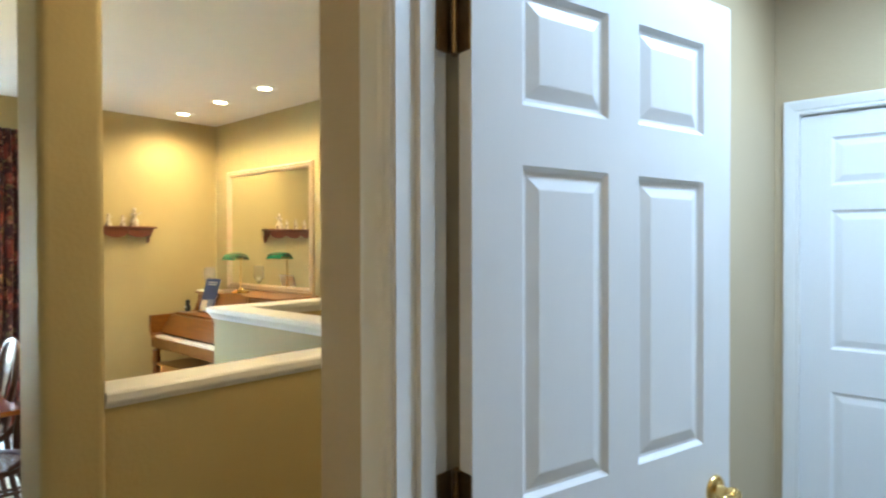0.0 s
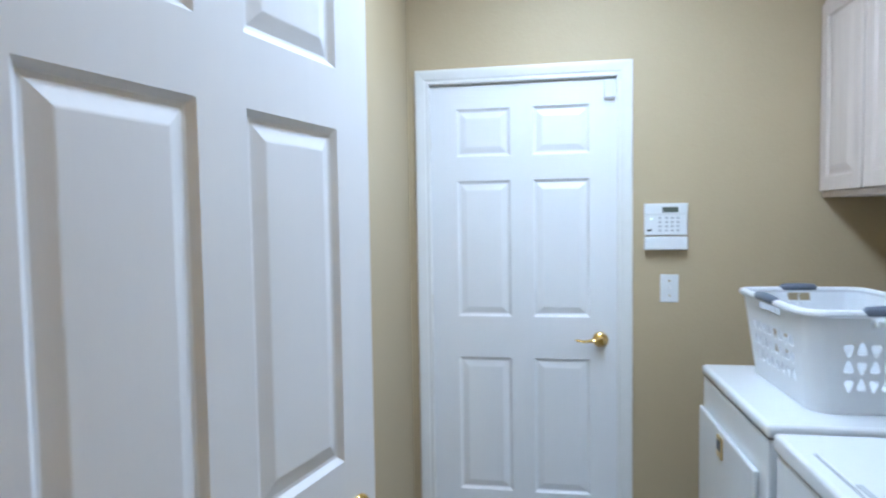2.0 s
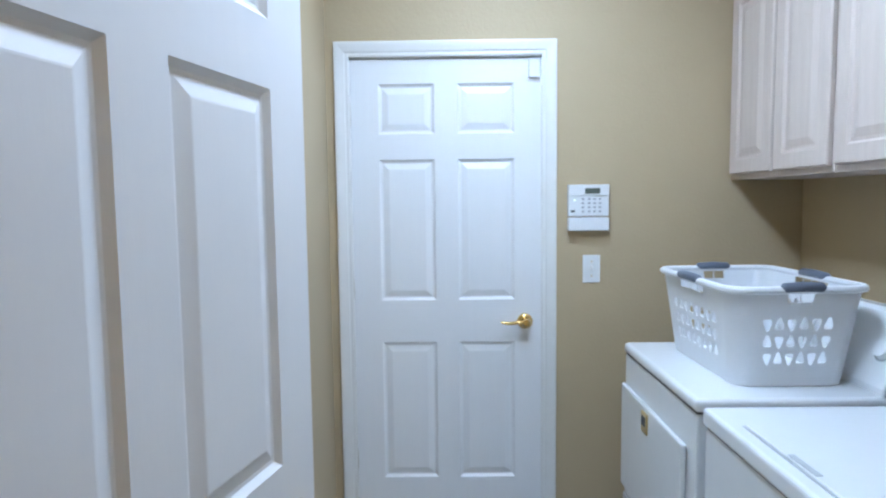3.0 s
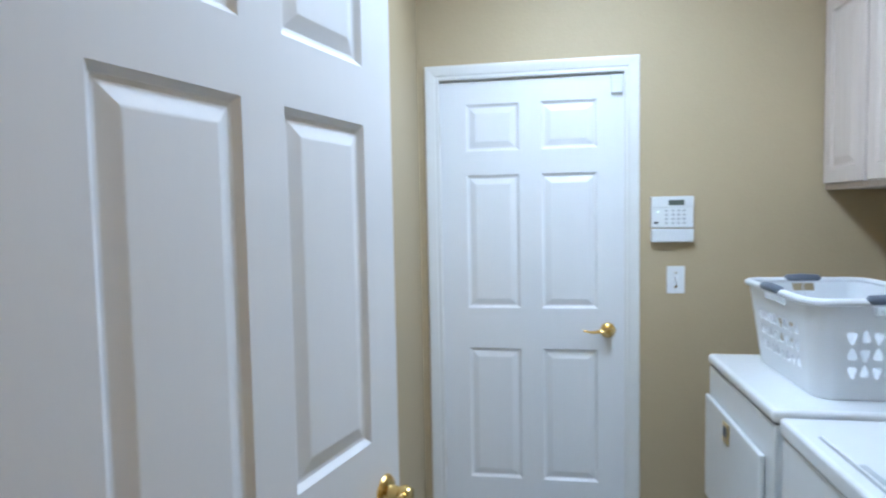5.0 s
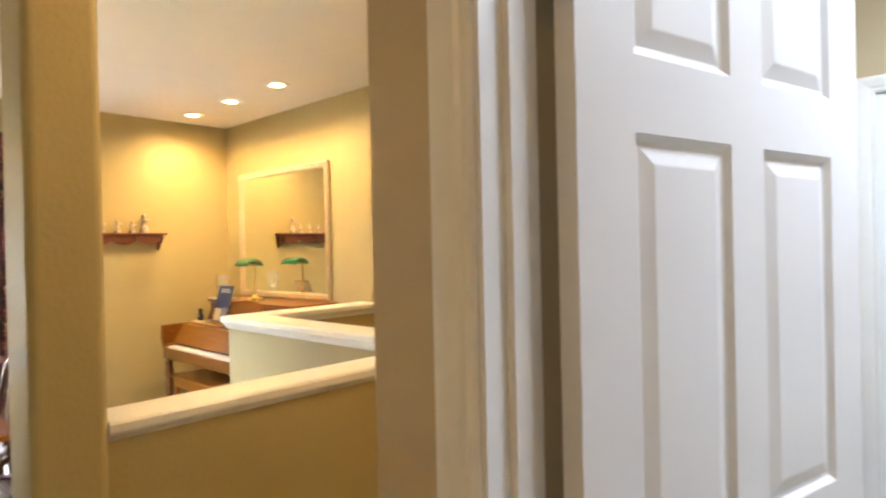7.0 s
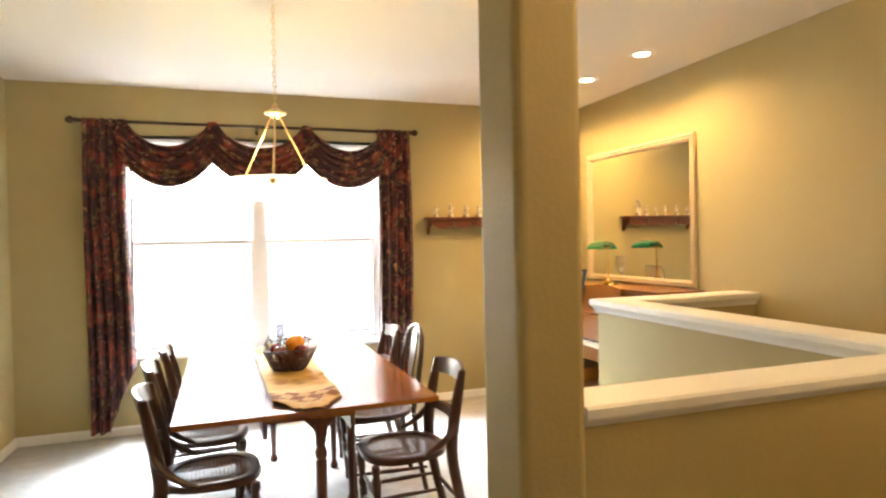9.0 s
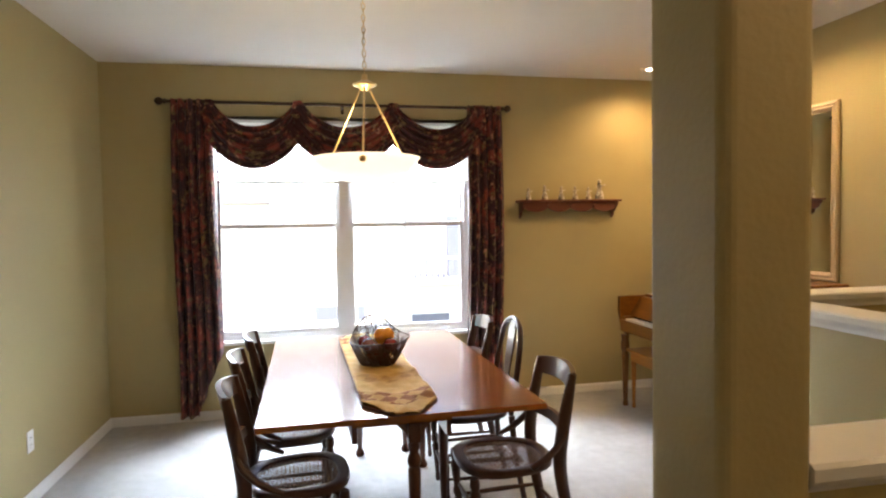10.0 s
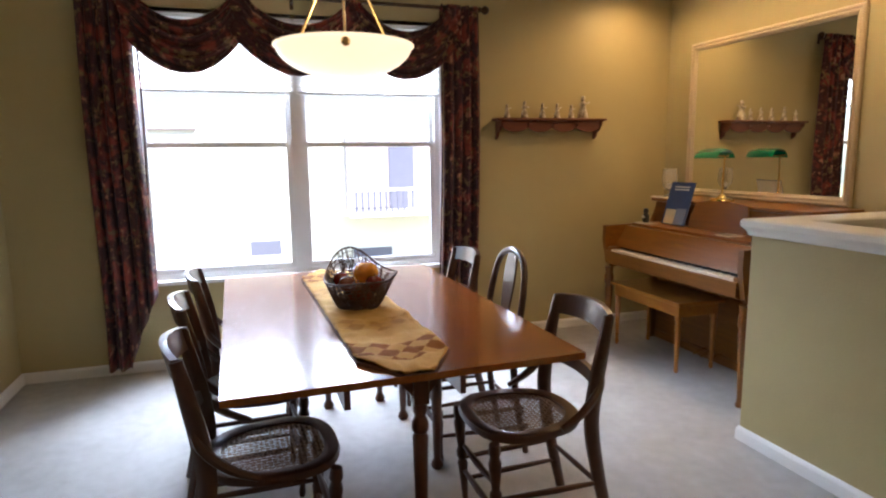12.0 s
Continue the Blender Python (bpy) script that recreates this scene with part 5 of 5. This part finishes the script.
def basket_wall(hx0, hy0, hx1, hy1, h, cols_x, cols_y):
    """Four tapered walls with rounded corners and rows of rounded holes, as one sheet."""
    bm = bmesh.new()

    def place(s, v):
        hx, hy = hx0 + (hx1 - hx0) * v, hy0 + (hy1 - hy0) * v
        r = 0.055
        lens = [2 * (hx - r), math.pi * r / 2, 2 * (hy - r), math.pi * r / 2] * 2
        k = int(s) % 8
        f = s - int(s)
        cx = [(-hx + r, -hy), (hx - r, -hy + r), (hx, -hy + r), (hx - r, hy - r), (hx - r, hy), (-hx + r, hy - r), (-hx, hy - r), (-hx + r, -hy + r)]
        if k == 0:
            p = (-hx + r + lens[0] * f, -hy)
        elif k == 2:
            p = (hx, -hy + r + lens[2] * f)
        elif k == 4:
            p = (hx - r - lens[0] * f, hy)
        elif k == 6:
            p = (-hx, hy - r - lens[2] * f)
        else:
            a0 = {1: -90, 3: 0, 5: 90, 7: 180}[k]
            c = {1: (hx - r, -hy + r), 3: (hx - r, hy - r), 5: (-hx + r, hy - r), 7: (-hx + r, -hy + r)}[k]
            a = radians(a0 + 90 * f)
            p = (c[0] + r * math.cos(a), c[1] + r * math.sin(a))
        return (p[0], p[1], h * v)
    vs = [0.0, 0.20, 0.375, 0.55, 0.725, 0.84, 0.97]
    stations = []
    for side in range(8):
        n = (cols_x if side % 4 == 0 else cols_y if side % 4 == 2 else 5)
        m0 = 0.10 if side % 2 == 0 else 0.0
        cuts = [0.0] + [m0 + (1 - 2 * m0) * i / n for i in range(n + 1)] + [1.0] if side % 2 == 0 else [i / n for i in range(n + 1)]
        for i in range(len(cuts) - 1):
            stations.append((side + cuts[i], side + min(cuts[i + 1], 0.99999), side % 2 == 0 and 0 < i < len(cuts) - 2, i, side))
    for s0, s1, holed, i, side in stations:
        for j in range(len(vs) - 1):
            v0, v1 = vs[j], vs[j + 1]
            ns = 3 if holed or side % 2 else 6
            grip = side % 2 == 0 and j == 5 and 0.34 < (s0 + s1) / 2 - side < 0.66
            if holed and j in (1, 2, 3) or grip:
                outer = []
                for q in range(4):
                    t = q / 4
                    outer.append((s0 + (s1 - s0) * t, v0))
                for q in range(4):
                    outer.append((s1, v0 + (v1 - v0) * q / 4))
                for q in range(4):
                    outer.append((s1 + (s0 - s1) * q / 4, v1))
                for q in range(4):
                    outer.append((s0, v1 + (v0 - v1) * q / 4))
                inner = []
                cu, cv = (s0 + s1) / 2, (v0 + v1) / 2
                for u, v in outer:
                    du, dv = (u - cu) / (s1 - s0) * 2, (v - cv) / (v1 - v0) * 2
                    ln = math.hypot(du, dv)
                    if grip:
                        k = 0.93 / max(abs(du), abs(dv), 1e-6)
                        inner.append((cu + du * 1.0 * (s1 - s0) / 2, cv + dv * 0.70 * (v1 - v0) / 2))
                        continue
                    ang = math.atan2(dv, du)
                    up = 1 if (i + j) % 2 else -1
                    tri = 0.56 + 0.11 * math.cos(3 * (ang - up * math.pi / 2))
                    inner.append((cu + du / ln * tri * (s1 - s0) / 2 * 1.25, cv + dv / ln * tri * (v1 - v0) / 2 * 1.25))
                a = [bm.verts.new(place(u, v)) for u, v in outer]
                c = [bm.verts.new(place(u, v)) for u, v in inner]
                for q in range(16):
                    try:
                        bm.faces.new((a[q], a[(q + 1) % 16], c[(q + 1) % 16], c[q]))
                    except ValueError:
                        pass
            else:
                for q in range(ns):
                    ua, ub = s0 + (s1 - s0) * q / ns, s0 + (s1 - s0) * (q + 1) / ns
                    bm.faces.new([bm.verts.new(place(*p)) for p in ((ua, v0), (ub, v0), (ub, v1), (ua, v1))])
    bmesh.ops.remove_doubles(bm, verts=bm.verts, dist=0.0003)
    bmesh.ops.recalc_face_normals(bm, faces=bm.faces)
    bm.normal_update()
    inner = {v: bm.verts.new(v.co - v.normal * 0.0032) for v in list(bm.verts)}
    edges = [e for e in bm.edges if len(e.link_faces) == 1]
    for f in list(bm.faces):
        bm.faces.new([inner[v] for v in reversed(f.verts)])
    for e in edges:
        a, c = e.verts
        bm.faces.new((a, c, inner[c], inner[a]))
    return bm, place


wallm, place = basket_wall(0.164, 0.238, 0.198, 0.272, 0.288, 6, 8)
part("basket_body", wallm, PLAS, lb, "white perforated sides")
rimpts = []
for k in range(8):
    for f in ([0.0, 0.5] if k % 2 == 0 else [0.0, 0.25, 0.5, 0.75]):
        x, y, z = place(k + f, 0.985)
        rimpts.append((x * 1.02, y * 1.015, z))
rim = tube(rimpts, 0.011, 8, closed=True)
part("rim", rim, PLAS, lb, "thick rolled rim", smooth=True)
bot = [place(k + f, 0.0)[:2] for k in range(8) for f in ([0.0] if k % 2 == 0 else [0.0, 0.25, 0.5, 0.75])]
part("base", prism(bot, 0.0, 0.004), PLAS, lb)
for x, y, l, ax in ((0, -0.277, 0.058, 0), (0, 0.277, 0.058, 0), (-0.203, 0, 0.070, 1), (0.203, 0, 0.070, 1)):
    if ax == 0:
        g = tube([(x - l, y, 0.286), (x - l * 0.9, y, 0.290), (x, y, 0.292), (x + l * 0.9, y, 0.290), (x + l, y, 0.286)], [0.010, 0.0145, 0.0155, 0.0145, 0.010], 10)
    else:
        g = tube([(x, y - l, 0.286), (x, y - l * 0.9, 0.290), (x, y, 0.292), (x, y + l * 0.9, 0.290), (x, y + l, 0.286)], [0.010, 0.0145, 0.0155, 0.0145, 0.010], 10)
    part("grip", g, HAND, lb, "slate-grey rubber grip", smooth=True)

# ---- laundry wall cabinets ----
def cabinet_door(w, h):
    """A framed door with a raised arched-free panel, front at local x = 0, facing -x; width along y."""
    bm = bmesh.new()
    f0 = [bm.verts.new(p) for p in ((0.018, 0, 0), (0.018, w, 0), (0.018, w, h), (0.018, 0, h))]
    rings = [f0]
    for inset, x in ((0.0, 0.004), (0.004, 0.0), (0.055, 0.0), (0.062, 0.008), (0.072, 0.008), (0.098, 0.001), (0.100, 0.001)):
        rings.append([bm.verts.new((x, y, z)) for y, z in ((inset, inset), (w - inset, inset), (w - inset, h - inset), (inset, h - inset))])
    bm.faces.new(f0[::-1])
    for a, c in zip(rings, rings[1:]):
        for k in range(4):
            bm.faces.new((a[k], a[(k + 1) % 4], c[(k + 1) % 4], c[k]))
    bm.faces.new(rings[-1])
    return bm


for k, (y0, y1, doors) in enumerate(((2.385, 3.058, [(2.725, 3.035), (2.395, 2.705)]), (1.700, 2.383, [(2.050, 2.362), (1.720, 2.030)]), (1.015, 1.698, [(1.365, 1.680), (1.035, 1.345)]))):
    cb = thing("wall_cabinet", pose(0.94, y0, 1.520), "whitewashed maple wall cabinet with raised-panel doors above the appliances", "wall cabinet", "laundry cabinets")
    part("cabinet_box", box(0.0, LX1 - 0.94 - 0.002, 0.0, y1 - y0, 0.0, 0.76, 0.002), CABW, cb)
    for a, c in doors:
        part("door", cabinet_door(c - a, 0.715), CABW, cb, at=pose(-0.0195, a - y0, 0.022))

ll = thing("ceiling_light", pose(0.15, 1.75, CEIL), "white fluorescent ceiling fixture in the laundry", "ceiling light")
part("housing", box(-0.17, 0.17, -0.62, 0.62, -0.045, -0.001, 0.006), TRIM, ll)

# ---- outside the dining window ----
STUCCO = material("pale_stucco", (0.72, 0.69, 0.64), 0.9, second=(0.68, 0.65, 0.60), scale=0.8, bump=0.3, bump_scale=30)
GRASS = material("dry_lawn", (0.24, 0.25, 0.13), 0.95, second=(0.34, 0.32, 0.20), scale=1.5)
structure("ground", box(-90, WX - 0.16, -70, 70, -2.75, -2.60), GRASS, "pale sunlit ground outside the window")
structure("facade_below_window", box(WX - 0.16, WX - 0.151, -8, 8, -2.60, 0.0), STUCCO, "pale stucco below the dining window")
TILE = material("brown_roof", (0.16, 0.13, 0.13), 0.8, second=(0.20, 0.16, 0.16), scale=5)
GLZ = material("hazy_window_glass", (0.12, 0.12, 0.165), 0.6, second=(0.14, 0.14, 0.185), scale=2)
ROSE = material("rose_stucco", (0.44, 0.375, 0.375), 0.9, second=(0.40, 0.345, 0.345), scale=0.8, bump=0.3, bump_scale=30)
ho = thing("neighbour_house", pose(-19.0, 0.0, -2.60), "pale stucco two-storey house across the yard", "house")
part("wall", box(-6, 0, -12, 10, 0, 6.2), STUCCO, ho)
part("roof", prism([(-12.6, 6.18), (10.6, 6.18), (8.5, 8.4), (-10.5, 8.4)], -6.5, 0.6, axis="x"), TILE, ho)
part("rose_wall", box(0.001, 0.12, 2.50, 5.60, 2.56, 4.66), ROSE, ho, "rose-tinted stucco bay")
part("balcony_deck", box(0.12, 1.15, 2.40, 5.3, 2.38, 2.50), STUCCO, ho)
for k in range(16):
    part("baluster", box(1.08, 1.12, 2.55 + k * 0.165, 2.615 + k * 0.165, 2.50, 3.08), GLZ if k < 9 else TRIM, ho)
part("handrail", box(1.05, 1.15, 2.45, 5.3, 3.08, 3.15), TRIM, ho)
part("door_recess", box(0.121, 0.15, 3.72, 4.45, 2.50, 4.33), GLZ, ho, "shaded glass balcony door")
part("eaves_band", box(0.001, 0.10, -4.5, -1.4, 4.74, 4.80), TILE, ho)
part("lower_band", box(0.001, 0.10, 2.5, 4.3, 0.72, 0.77), TILE, ho)
for y, z, w, h, slats in ((-2.40, 3.10, 0.40, 0.80, True), (-1.60, 3.10, 0.18, 0.80, True), (0.20, 1.33, 0.82, 0.40, False), (1.12, 1.30, 0.24, 0.40, False), (3.20, 1.04, 1.15, 0.34, False)):
    wn_ = part("window", box(0.001, 0.04, y - w / 2 - 0.05, y + w / 2 + 0.05, z - 0.05, z + h + 0.05), TRIM, ho)
    part("pane", box(0.041, 0.05, y - w / 2, y + w / 2, z, z + h), GLZ, wn_)
    if slats:
        for j in range(int(h / 0.10)):
            part("slat", box(0.05, 0.07, y - w / 2, y + w / 2, z + j * 0.10, z + j * 0.10 + 0.06), TRIM, wn_)
